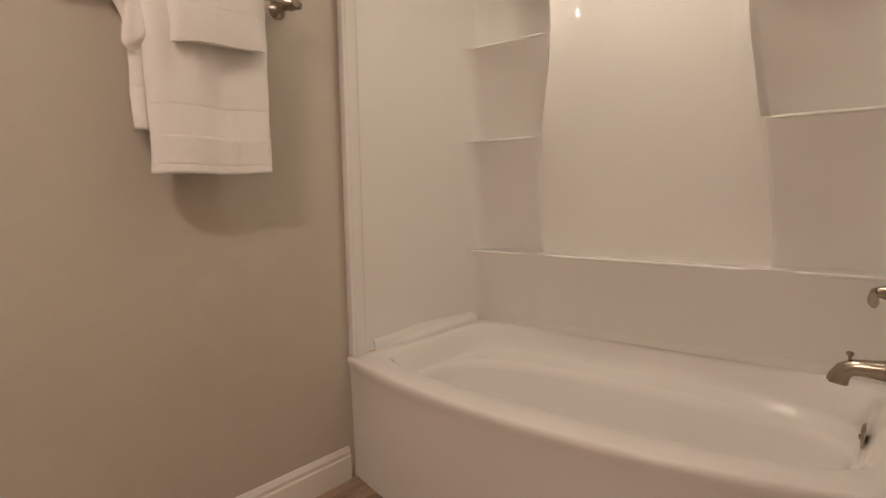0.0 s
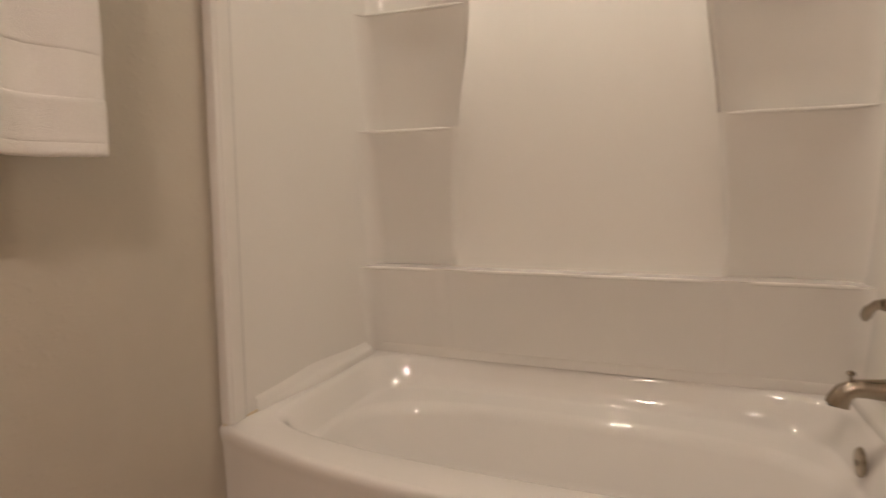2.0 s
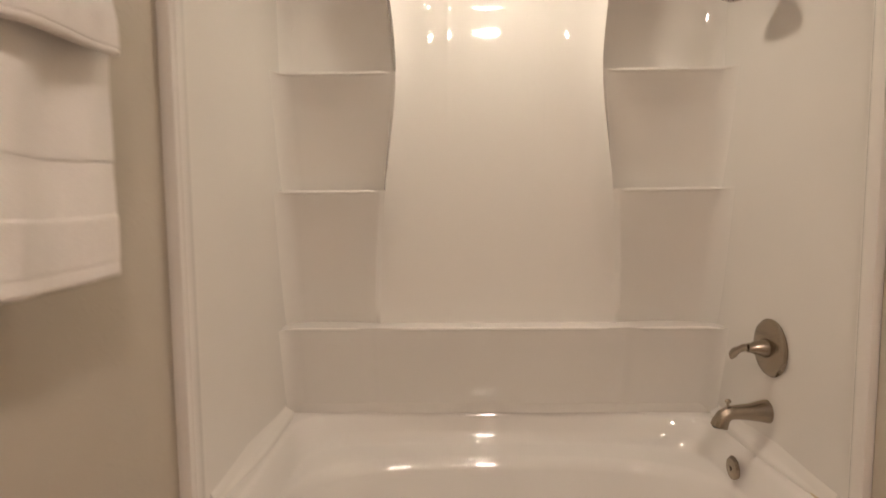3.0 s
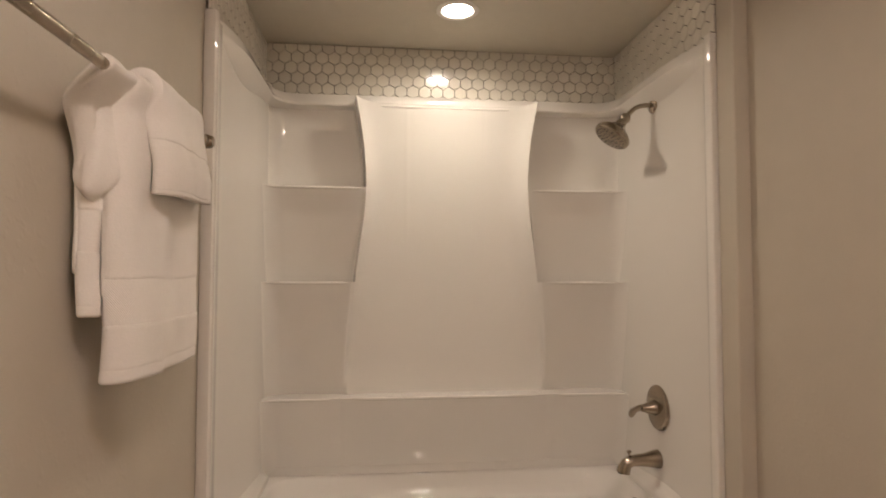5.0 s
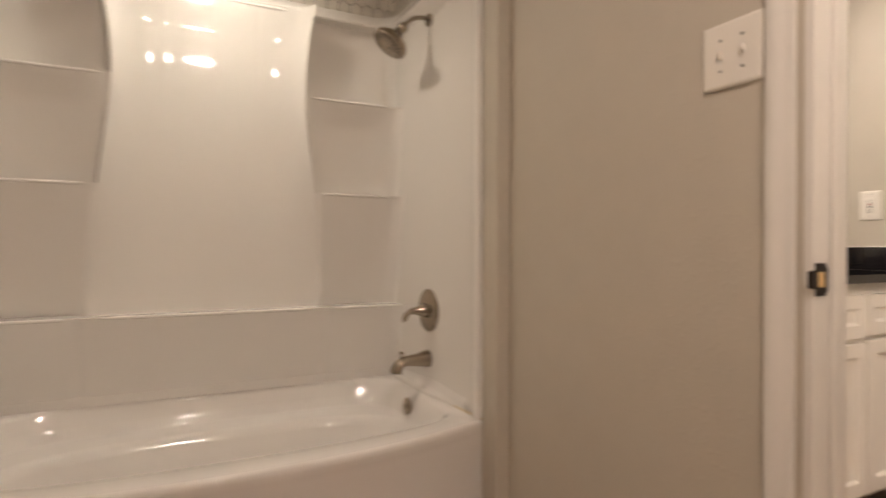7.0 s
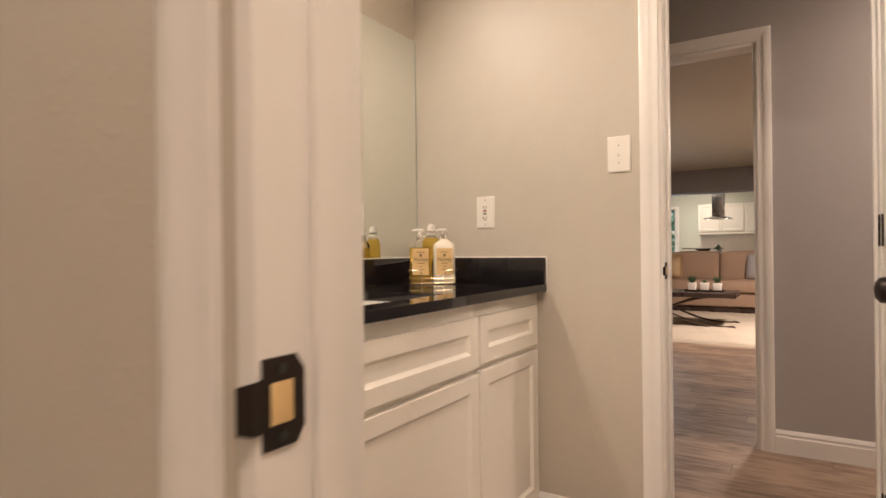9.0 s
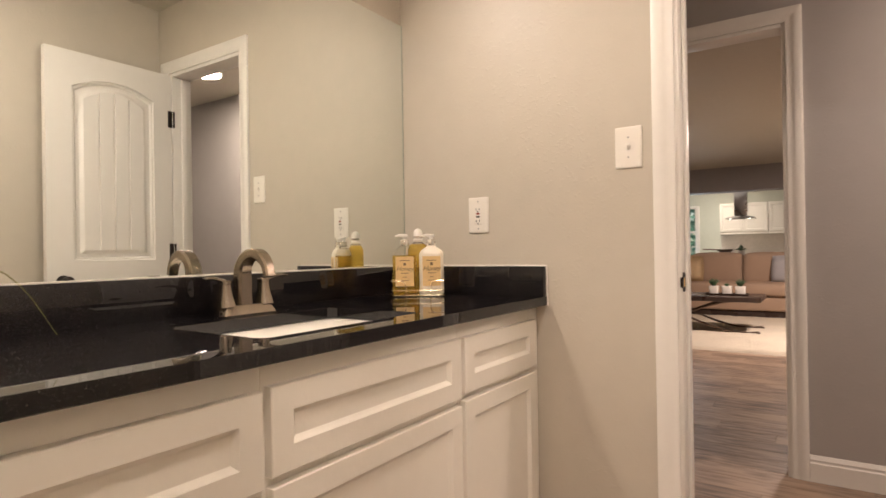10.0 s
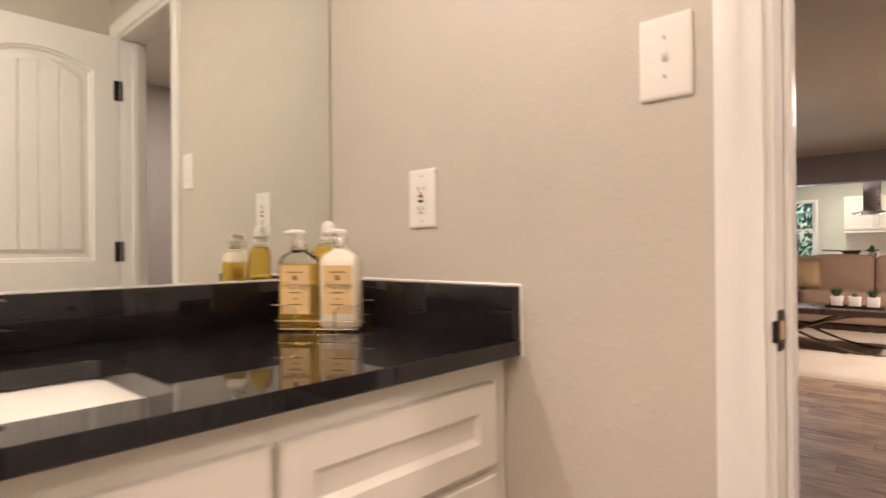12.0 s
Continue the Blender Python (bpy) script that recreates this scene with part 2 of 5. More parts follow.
def empty(name, x, y, z, label, category, group="", rz=0):
    ob = new(name)
    ob.matrix_world = pose(x, y, z, 0, 0, rz)
    return tagged(ob, label, category, group)


def box(x0, y0, z0, x1, y1, z1, bevel=0.0, segments=2):
    bm = bmesh.new()
    bmesh.ops.create_cube(bm, size=1)
    for v in bm.verts:
        v.co = Vector(((x0 + x1) / 2 + v.co.x * (x1 - x0), (y0 + y1) / 2 + v.co.y * (y1 - y0), (z0 + z1) / 2 + v.co.z * (z1 - z0)))
    if bevel:
        bmesh.ops.bevel(bm, geom=bm.edges[:], offset=bevel, segments=segments, affect="EDGES", profile=0.5)
    return bm


def merge(*bms):
    out = bms[0]
    for b in bms[1:]:
        me = bpy.data.meshes.new("tmp")
        b.to_mesh(me)
        out.from_mesh(me)
        b.free()
        bpy.data.meshes.remove(me)
    return out


def grid(rows, closed=False, flip=False, cap_ends=False):
    """A skin over rows of points, each row as long as the others."""
    n, m = len(rows), len(rows[0])
    verts = [tuple(p) for r in rows for p in r]
    faces = []
    for i in range(n - 1):
        for j in range(m if closed else m - 1):
            a, b, c, d = i * m + j, i * m + (j + 1) % m, (i + 1) * m + (j + 1) % m, (i + 1) * m + j
            faces.append((a, d, c, b) if flip else (a, b, c, d))
    if cap_ends:
        faces.append(tuple(range(m)) if flip else tuple(range(m - 1, -1, -1)))
        last = range((n - 1) * m, n * m)
        faces.append(tuple(reversed(last)) if flip else tuple(last))
    return verts, faces


def lathe(profile, seg=28, axis="z", where=(0, 0, 0)):
    """A turned body. profile: (radius, height) from bottom to top."""
    rows = []
    for r, h in profile:
        ring = []
        for k in range(seg):
            a = 2 * math.pi * k / seg
            c, s = r * math.cos(a), r * math.sin(a)
            p = {"z": (c, s, h), "x": (h, c, s), "y": (s, h, c)}[axis]
            ring.append(tuple(p[i] + where[i] for i in range(3)))
        rows.append(ring)
    return grid(rows, closed=True, cap_ends=True)


def tube(path, radius, seg=12, closed=False):
    """A rod along a path; radius may be a list."""
    pts = [Vector(p) for p in path]
    n = len(pts)
    rows, up = [], None
    for i, p in enumerate(pts):
        a, b = pts[(i - 1) % n if closed else max(i - 1, 0)], pts[(i + 1) % n if closed else min(i + 1, n - 1)]
        d = (b - a).normalized()
        if up is None:
            up = Vector((0, 0, 1)) if abs(d.z) < 0.9 else Vector((1, 0, 0))
        side = d.cross(up).normalized()
        up = side.cross(d).normalized()
        r = radius[i] if isinstance(radius, (list, tuple)) else radius
        rows.append([tuple(p + side * (r * math.cos(2 * math.pi * k / seg)) + up * (r * math.sin(2 * math.pi * k / seg))) for k in range(seg)])
    if closed:
        rows.append(rows[0])
    return grid(rows, closed=True, cap_ends=not closed)


def arc(cx, cz, r, a0, a1, n, y=0.0):
    return [(cx + r * math.cos(radians(a0 + (a1 - a0) * i / n)), y, cz + r * math.sin(radians(a0 + (a1 - a0) * i / n))) for i in range(n + 1)]


def smooth01(x):
    x = min(max(x, 0.0), 1.0)
    return x * x * (3 - 2 * x)


def structure(name, bm, mat, label, category, smooth=False):
    return tagged(part(name, bm, mat, smooth=smooth), label, category, kind="structure")


# ---- shell: bathing room x 0..1.54, vanity room 1.65..3.335, hall 3.445..4.71, living room beyond ----
WL, WR = -0.008, 1.545
VX0, VX1, VY0, VY1 = 1.645, 3.329, -1.595, 0.121
HX0, HX1 = 3.44, 4.62
SOUTH = -2.75
DOOR_H = 2.05
structure("wall_west", box(WL - 0.12, SOUTH, 0, WL, 0.90, CEIL), PAINT, "greige textured painted wall beside the bathtub", "wall")
structure("wall_south", box(WL - 0.12, SOUTH - 0.12, 0, VX0, SOUTH, CEIL), PAINT, "greige painted wall closing the bathing room", "wall")
structure("wall_north", box(WL - 0.12, 0.80, 0, VX0, 0.92, CEIL), PAINT, "painted wall behind the tub surround", "wall")
# wing wall at the tub's foot and the wall with the doorway
structure("wall_tub_end", merge(box(1.514, 0.0, 0, VX0 - 0.002, 0.80, CEIL), box(1.500, -0.085, 0, VX0 - 0.002, -0.0005, CEIL, 0.004)), PAINT, "short greige wall return at the end of the tub", "wall")
JN, JS = -0.988, -1.72
bath_wall = merge(box(WR, JN, 0, VX0, -0.086, CEIL), box(WR, SOUTH, 0, VX0, JS, CEIL), box(WR, JS, DOOR_H, VX0, JN, CEIL))
structure("wall_east", bath_wall, PAINT, "greige painted wall with a doorway to the vanity room", "wall")
structure("wall_vanity_north", box(VX0, VY1, 0, VX1 + 0.11, VY1 + 0.12, CEIL), PAINT, "greige painted wall behind the mirror and vanity", "wall")
structure("wall_vanity_south", box(VX0, VY0 - 0.12, 0, VX1 + 0.11, VY0, CEIL), PAINT, "greige painted wall opposite the mirror", "wall")
EN, ES = -0.876, -1.490
end_wall = merge(box(VX1, EN, 0, HX0, VY1 - 0.001, CEIL), box(VX1, VY0 + 0.001, 0, HX0, ES, CEIL), box(VX1, ES, DOOR_H, HX0, EN, CEIL))
structure("wall_vanity_east", end_wall, PAINT, "greige painted end wall with a doorway to the hall", "wall")
HN, HS = -0.14, -1.101
HALL_H = 2.082
hall_wall = merge(box(HX1, HN, 0, HX1 + 0.12, 1.2, CEIL), box(HX1, -3.6, 0, HX1 + 0.12, HS, CEIL), box(HX1, HS, HALL_H, HX1 + 0.12, HN, CEIL + 0.3))
structure("wall_hall_east", hall_wall, GREY_PAINT, "grey painted hall wall with a cased opening", "wall")
structure("wall_hall_north", box(HX0, 1.08, 0, HX1, 1.2, CEIL), GREY_PAINT, "grey painted wall at the end of the hall", "wall")
structure("wall_hall_south", box(HX0, -3.6, 0, HX1, -3.48, CEIL), GREY_PAINT, "grey painted wall at the far end of the hall", "wall")
structure("wall_hall_west", merge(box(HX0 - 0.08, -3.6, 0, HX0, VY0 - 0.121, CEIL), box(HX0 - 0.08, VY1 + 0.121, 0, HX0, 1.2, CEIL)), GREY_PAINT, "grey painted hall wall", "wall")
structure("ceiling_bath", box(WL - 0.12, SOUTH - 0.12, CEIL, VX0, 0.0, CEIL + 0.1), CEIL_PAINT, "painted ceiling of the bathing room", "ceiling")
structure("ceiling_tub", box(WL, 0.0, TUB_CEIL, 1.514, 0.80, CEIL + 0.1), CEIL_PAINT, "lowered painted ceiling over the tub", "ceiling")
structure("ceiling_vanity", box(VX0, VY0 - 0.12, CEIL, HX0 - 0.001, VY1 + 0.12, CEIL + 0.1), CEIL_PAINT, "painted ceiling of the vanity room", "ceiling")
structure("ceiling_hall", box(HX0, -3.6, CEIL, HX1, 1.2, CEIL + 0.1), CEIL_PAINT, "painted ceiling of the hall", "ceiling")
LX0, LX1, LY0, LY1, LC = HX1 + 0.12, 15.2, -5.0, 4.2, 2.49
structure("ceiling_living", box(LX0 - 0.1, LY0, LC, LX1, LY1, LC + 0.1), CEIL_PAINT, "flat painted living room ceiling", "ceiling")
structure("beam", box(12.9, LY0, 2.055, 13.25, LY1, LC), BEAM_PAINT, "dropped blue-grey painted beam across the room", "beam")
WY0, WY1, WZ0, WZ1 = 1.11, 2.09, 0.88, 1.91
kitchen_wall = merge(box(LX1, LY0, 0, LX1 + 0.12, WY0, LC), box(LX1, WY1, 0, LX1 + 0.12, LY1, LC), box(LX1, WY0, 0, LX1 + 0.12, WY1, WZ0), box(LX1, WY0, WZ1, LX1 + 0.12, WY1, LC))
structure("wall_kitchen", kitchen_wall, KITCHEN_PAINT, "pale green-grey kitchen wall with a window", "wall")
structure("wall_living_north", box(LX0, LY1, 0, LX1, LY1 + 0.12, LC), GREY_PAINT, "grey painted living room wall", "wall")
structure("wall_living_south", box(LX0, LY0 - 0.12, 0, LX1, LY0, LC), GREY_PAINT, "grey painted living room wall", "wall")
structure("wall_living_west", merge(box(LX0 - 0.12, 1.2, 0, LX0, LY1, LC), box(LX0 - 0.12, LY0, 0, LX0, -3.6, LC)), GREY_PAINT, "grey painted living room wall", "wall")
subfloor = structure("floor", box(WL - 0.12, -5.0, -0.12, LX1, LY1, -0.008), GROUT, "grey-brown wood-look plank floor with thin dark joints", "floor")


# ---- trim ----


def casing_profile(w=0.062, d=0.014):
    """Moulded casing section: (across, proud)."""
    return [(0, 0), (0, d * 0.55), (0.006, d * 0.7), (0.010, d * 0.66), (w * 0.45, d * 0.74), (w * 0.52, d * 0.92), (w * 0.92, d), (w, d * 0.85), (w, 0)]


def doorway(name, x_face, normal, y_n, y_s, height, thick, label, w=0.062):
    """Casing round an opening on one face of a wall across x; normal is the side it stands proud of."""
    ob = empty(name, x_face, (y_n + y_s) / 2, 0, label, "door frame")
    ob["kind"] = "structure"
    cy = (y_n + y_s) / 2
    for side, yy, sgn in (("north", y_n, 1), ("south", y_s, -1)):
        rows = []
        for z, grow in ((0, 0), (height, 1)):
            rows.append([(normal * p, yy + sgn * a - cy, z + grow * a) for a, p in casing_profile(w)])
        part("casing", grid(rows, flip=(sgn * normal > 0)), TRIM, ob)
    rows = []
    for sgn, yy in ((-1, y_s), (1, y_n)):
        rows.append([(normal * p, yy + sgn * a - cy, height + a) for a, p in casing_profile(w)])
    part("head_casing", grid(rows, flip=normal < 0), TRIM, ob)
    return ob


def jamb(name, x0, x1, y_n, y_s, height, label, stop=True):
    ob = empty(name, (x0 + x1) / 2, (y_n + y_s) / 2, 0, label, "door jamb")
    ob["kind"] = "structure"
    hx, cy = (x1 - x0) / 2, (y_n + y_s) / 2
    for yy, s in ((y_n, -1), (y_s, 1)):
        part("jamb_board", box(-hx, min(yy, yy + s * 0.017) - cy, 0, hx, max(yy, yy + s * 0.017) - cy, height, 0.0015), TRIM, ob)
        if stop:
            a, b = yy + s * 0.0171, yy + s * 0.027
            part("door_stop", box(-0.006, min(a, b) - cy, 0, 0.028, max(a, b) - cy, height - 0.018, 0.003), TRIM, ob)
    part("head_board", box(-hx, y_s + 0.0171 - cy, height - 0.017, hx, y_n - 0.0171 - cy, height, 0.0015), TRIM, ob)
    return ob


doorway("door_frame_1", WR - 0.0005, -1, JN + 0.012, JS - 0.012, DOOR_H + 0.002, 0.11, "white moulded casing round the bathing room doorway", 0.050)
doorway("door_frame_2", VX0 + 0.0005, 1, JN + 0.002, JS - 0.002, DOOR_H + 0.002, 0.11, "white moulded casing on the vanity side of the doorway")
jamb("door_jamb_1", WR, VX0, JN, JS, DOOR_H, "white painted door jamb with a black strike plate")
doorway("door_frame_3", VX1 - 0.0005, -1, EN - 0.006, ES - 0.010, DOOR_H + 0.002, 0.11, "white moulded casing round the hall doorway", 0.062)
doorway("door_frame_4", HX0 + 0.0005, 1, EN + 0.004, ES - 0.004, DOOR_H + 0.002, 0.11, "white moulded casing on the hall side of the doorway")
jamb("door_jamb_2", VX1, HX0, EN, ES, DOOR_H, "white painted door jamb with a black strike plate")
doorway("door_frame_5", HX1 - 0.0005, -1, HN, HS, HALL_H, 0.12, "white moulded casing round the living room opening", 0.066)
jamb("door_jamb_3", HX1, HX1 + 0.12, HN, HS, HALL_H, "white painted lining of the living room opening", stop=False)


def strike_plate(x, y, z, facing):
    ob = empty("strike_plate", x, y, z, "black metal strike plate screwed to the door jamb", "strike plate", "strike plates")
    pts = [(-0.013, -0.028), (0.013, -0.028), (0.020, -0.018), (0.020, 0.018), (0.013, 0.028), (-0.013, 0.028)]
    rows = [[(a, facing * d, b) for a, b in pts] for d in (0.0, 0.0022)]
    part("plate", grid(rows, closed=True, cap_ends=True), BRONZE, ob)
    part("latch_hole", box(-0.008, min(facing * 0.0023, facing * 0.003), -0.013, 0.010, max(facing * 0.0023, facing * 0.003), 0.013, 0.0003), LABEL, ob, "pale wood showing in the latch hole")
    part("lip", grid([[(-0.013, facing * 0.0022, -0.016), (-0.013, facing * 0.0022, 0.016)], [(-0.022, facing * 0.003, -0.016), (-0.022, facing * 0.003, 0.016)],
                      [(-0.029, -facing * 0.003, -0.014), (-0.029, -facing * 0.003, 0.014)]]), BRONZE, ob)
    for s in (-1, 1):
        part("screw", lathe([(0.0035, 0), (0.0035, 0.001), (0.002, 0.0016)], 10, "y", (0.001, facing * 0.0022 if facing > 0 else -0.0038, s * 0.021)), SLOT, ob)
    return ob


strike_plate(1.562, JN - 0.0172, 0.943, -1)
strike_plate(3.352, EN - 0.0172, 0.957, -1)


def baseboard(name, p0, p1, height=0.118, depth=0.014):
    """Runs from p0 to p1 along a wall; the room lies to the left of that way."""
    a, b = Vector((*p0, 0)), Vector((*p1, 0))
    d = (b - a).normalized()
    n = Vector((-d.y, d.x, 0))
    prof = [(0, 0), (depth, 0), (depth, height * 0.70), (depth * 0.75, height * 0.74), (depth * 0.7, height * 0.80), (depth * 0.8, height * 0.84), (depth * 0.5, height * 0.93), (depth * 0.25, height), (0, height)]
    rows = [[tuple(q + n * (t + 0.001) + Vector((0, 0, z))) for t, z in prof] for q in (a, b)]
    ob = part(name, grid(rows, closed=True, cap_ends=True), TRIM, smooth=True, angle=30)
    return tagged(ob, "white moulded baseboard along the wall", "baseboard", kind="structure")


baseboard("baseboard_west", (WL, -0.012), (WL, SOUTH))
baseboard("baseboard_south", (WL + 0.016, SOUTH), (WR - 0.016, SOUTH))
baseboard("baseboard_east_1", (WR, JN + 0.08), (WR, -0.101))
baseboard("baseboard_tub_end", (WR - 0.001, -0.085), (1.486, -0.085))
baseboard("baseboard_vanity_east", (VX1, EN + 0.077), (VX1, -0.40))
baseboard("baseboard_vanity_south", (VX0 + 0.02, VY0), (VX1 - 0.002, VY0))
baseboard("baseboard_hall_east_1", (HX1, -3.48), (HX1, HS - 0.067))
baseboard("baseboard_hall_east_2", (HX1, HN + 0.067), (HX1, 1.08))

# ---- bathtub ----
TZ = 0.440
CX = 0.753


def front_edge(x):
    """The bowed front of the tub."""
    u = (x - CX) / 0.751
    return -0.119 * max(0.0, 1 - abs(u) ** 2.3)


tub = empty("bathtub", CX, 0.35, 0, "white glossy bow-front alcove bathtub with a moulded armrest", "bathtub")
N = 112


def basin(inset_front, inset_back, inset_side, z, power=9.0):
    """A ring of the basin, at world height z."""
    x0, x1 = 0.070 + inset_side, 1.454 - inset_side
    ring = []
    for k in range(N):
        a = 2 * math.pi * k / N
        c, s = math.cos(a), math.sin(a)
        r = (abs(c) ** power + abs(s) ** power) ** (-1 / power)
        x = (x0 + x1) / 2 + r * c * (x1 - x0) / 2
        yf = 0.085 + 0.75 * front_edge(x) + inset_front
        yb = 0.728 - inset_back - 0.02 * abs((x - CX) / 0.66) ** 3
        y = (yf + yb) / 2 + r * s * (yb - yf) / 2
        ring.append((x - CX, y - 0.35, z))
    return ring


rows = []
outer = []
for k in range(N):
    x, y, _ = basin(0, 0, 0, 0)[k]
    a = 2 * math.pi * k / N
    c, s = math.cos(a), math.sin(a)
    m = max(abs(c), abs(s))
    ox = CX + c / m * 0.762
    oy = front_edge(ox) + 0.012 if s / m < -0.999 else 0.768 if s / m > 0.999 else 0.39 + s / m * 0.378
    outer.append((min(max(ox, -0.007), 1.503) - CX, oy - 0.35, TZ))
rows.append(outer)
rows.append(basin(-0.012, -0.006, -0.012, TZ + 0.001))
rows.append(basin(-0.003, -0.001, -0.003, TZ - 0.003))
rows.append(basin(0.006, 0.004, 0.007, TZ - 0.014, 8.0))
rows.append(basin(0.016, 0.012, 0.022, TZ - 0.055, 7.0))
rows.append(basin(0.024, 0.024, 0.036, TZ - 0.088, 6.0))
rows.append(basin(0.027, 0.045, 0.040, TZ - 0.096, 5.5))
rows.append(basin(0.030, 0.115, 0.046, TZ - 0.099, 3.4))
rows.append(basin(0.033, 0.138, 0.052, TZ - 0.108, 3.2))
rows.append(basin(0.040, 0.150, 0.065, TZ - 0.135, 3.2))
rows.append(basin(0.062, 0.172, 0.105, 0.16, 3.2))
rows.append(basin(0.085, 0.190, 0.14, 0.115, 3.0))
rows.append(basin(0.125, 0.225, 0.19, 0.098, 3.0))
rows.append(basin(0.24, 0.33, 0.45, 0.093, 2.4))
v, f = grid(rows, closed=True)
f.append(tuple(range(len(v) - N, len(v))))
part("basin", (v, f), ENAMEL, tub, angle=80)
rows = []
for i in range(61):
    x = -0.007 + 1.510 * i / 60
    y = front_edge(x)
    prof = [(0.013, TZ), (0.004, TZ - 0.002), (-0.001, TZ - 0.008), (-0.002, TZ - 0.020), (0.003, TZ - 0.038), (0.008, TZ - 0.06), (0.012, 0.30), (0.016, 0.06), (0.016, 0.0)]
    rows.append([(x - CX, y + dy - 0.35 + (0.0 if z > 0.39 else 0.15 * (-y) * (1 - z / 0.4)), z) for dy, z in prof])
part("apron", grid(rows, flip=True), ENAMEL, tub, angle=60)
part("end_panel", box(0.750, -0.345, 0, 0.753, 0.40, TZ - 0.004), ENAMEL, tub)
part("overflow_plate", lathe([(0.036, 0.0), (0.036, -0.003), (0.031, -0.009), (0.012, -0.012), (0.004, -0.012)], 30, "x", (1.427 - CX, 0.436 - 0.35, 0.382)), NICKEL, tub, "round brushed nickel overflow plate")
part("overflow_screw", lathe([(0.007, -0.0115), (0.007, -0.0145), (0.003, -0.0155)], 14, "x", (1.427 - CX, 0.436 - 0.35, 0.382)), NICKEL, tub)
part("drain", lathe([(0.036, 0.0), (0.036, 0.003), (0.028, 0.005), (0.01, 0.006)], 24, "z", (1.12 - CX, 0.28 - 0.35, 0.093)), NICKEL, tub)
for name, p in (("caulk_line", [(0.004, 0.0, TZ + 0.002), (0.012, 0.02, TZ + 0.003), (0.02, 0.10, TZ + 0.003), (0.03, 0.70, TZ + 0.003)]),
                ("caulk_line", [(1.501, 0.0, TZ + 0.002), (1.496, 0.02, TZ + 0.003), (1.492, 0.10, TZ + 0.003), (1.484, 0.70, TZ + 0.003)])):
    part(name, tube([(x - CX, y - 0.35, z) for x, y, z in p], 0.0035, 8), CAULK, tub, "yellowed caulk bead")

# ---- tub surround ----
surround = empty("tub_surround", CX, 0.76, TZ, "white glossy three-wall tub surround with moulded shelves", "tub surround")
SX0, SX1, SZ1 = 0.026, 1.494, 1.950
LIPS = (0.754, 1.211, 1.588)


def column_y(z, band):
    """Section of the shelf columns: each lip stands out and the face below falls back."""
    edges = [TZ] + list(LIPS) + [SZ1]
    a, b = edges[band], edges[band + 1]
    t = min(max((z - a) / (b - a), 0.0), 1.0)
    if band == 3:
        return 0.756 - 0.008 * t
    lip = (0.664, 0.657, 0.654)[band]
    back = (0.744, 0.752, 0.752)[band]
    return back + (lip - back) * t ** 0.75


def centre_y(z, band):
    if band == 0:
        return column_y(z, 0)
    t = (z - LIPS[0]) / (SZ1 - LIPS[0])
    return 0.748 - 0.012 * t - 0.012 * smooth01((t - 0.87) / 0.13)


def half_width(z):
    """Half the width of the waisted middle panel."""
    pts = [(0.75, 0.404), (0.92, 0.396), (1.20, 0.372), (1.40, 0.345), (1.50, 0.332), (1.60, 0.327), (1.74, 0.335), (1.86, 0.352), (1.96, 0.372)]
    z = min(max(z, pts[0][0]), pts[-1][0])
    # weighted mean of near points, so that the outline stays a smooth curve
    def line(q):
        for (a, wa), (b, wb) in zip(pts, pts[1:]):
            if q <= b:
                return wa + (wb - wa) * (q - a) / (b - a)
        return pts[-1][1] + (q - pts[-1][0]) * 0.2
    return sum(line(max(z + 0.02 * k, pts[0][0])) for k in range(-3, 4)) / 7


zs = []
edges = [TZ + 0.004] + list(LIPS) + [SZ1]
for i in range(4):
    a, b = edges[i], edges[i + 1]
    n = (14, 18, 22, 26)[i]
    for k in range(n + 1):
        zs.append((a + (b - a) * k / n, i))
MIDX = 0.752


def surround_y(x, z, band):
    zc = column_y(z, band)
    zm = centre_y(z, band)
    hw = half_width(z)
    d = abs(x - MIDX) - hw
    if band >= 1:
        # the middle panel is dished: its sides come forward, with two soft ribs
        dx = x - MIDX
        up = smooth01((z - 1.20) / 0.35)
        zm -= (0.010 + 0.078 * smooth01((z - 0.85) / 0.45)) * min(abs(dx) / hw, 1.0) ** 9
        zm -= 0.0007 * up * sum(math.exp(-((dx - c) / 0.008) ** 2) for c in (-0.164, 0.164))
    t = smooth01((d + 0.002) / 0.020)
    if band == 0:
        zc += 0.0035 * math.exp(-((d - 0.024) / 0.016) ** 2)
        zm += 0.0035 * math.exp(-((d - 0.024) / 0.016) ** 2)
    y = zm + (zc - zm) * t
    if band >= 1 and d > 0.012:
        # gentle hollow of the columns
        outer_w = 0.722 - hw
        u = min(max((d - 0.012) / max(outer_w, 0.05), 0), 1)
        edge_top = (TZ, *LIPS, SZ1)[band + 1]
        y += 0.026 * math.sin(math.pi * u) ** 1.5 * min(max((edge_top - z) / 0.10, 0.12), 1.0)
    # cove into the side walls
    e = min(x - SX0, SX1 - x)
    if e < 0.055:
        y -= 0.055 - math.sqrt(max(0.055 ** 2 - (0.055 - e) ** 2, 0))
    return y


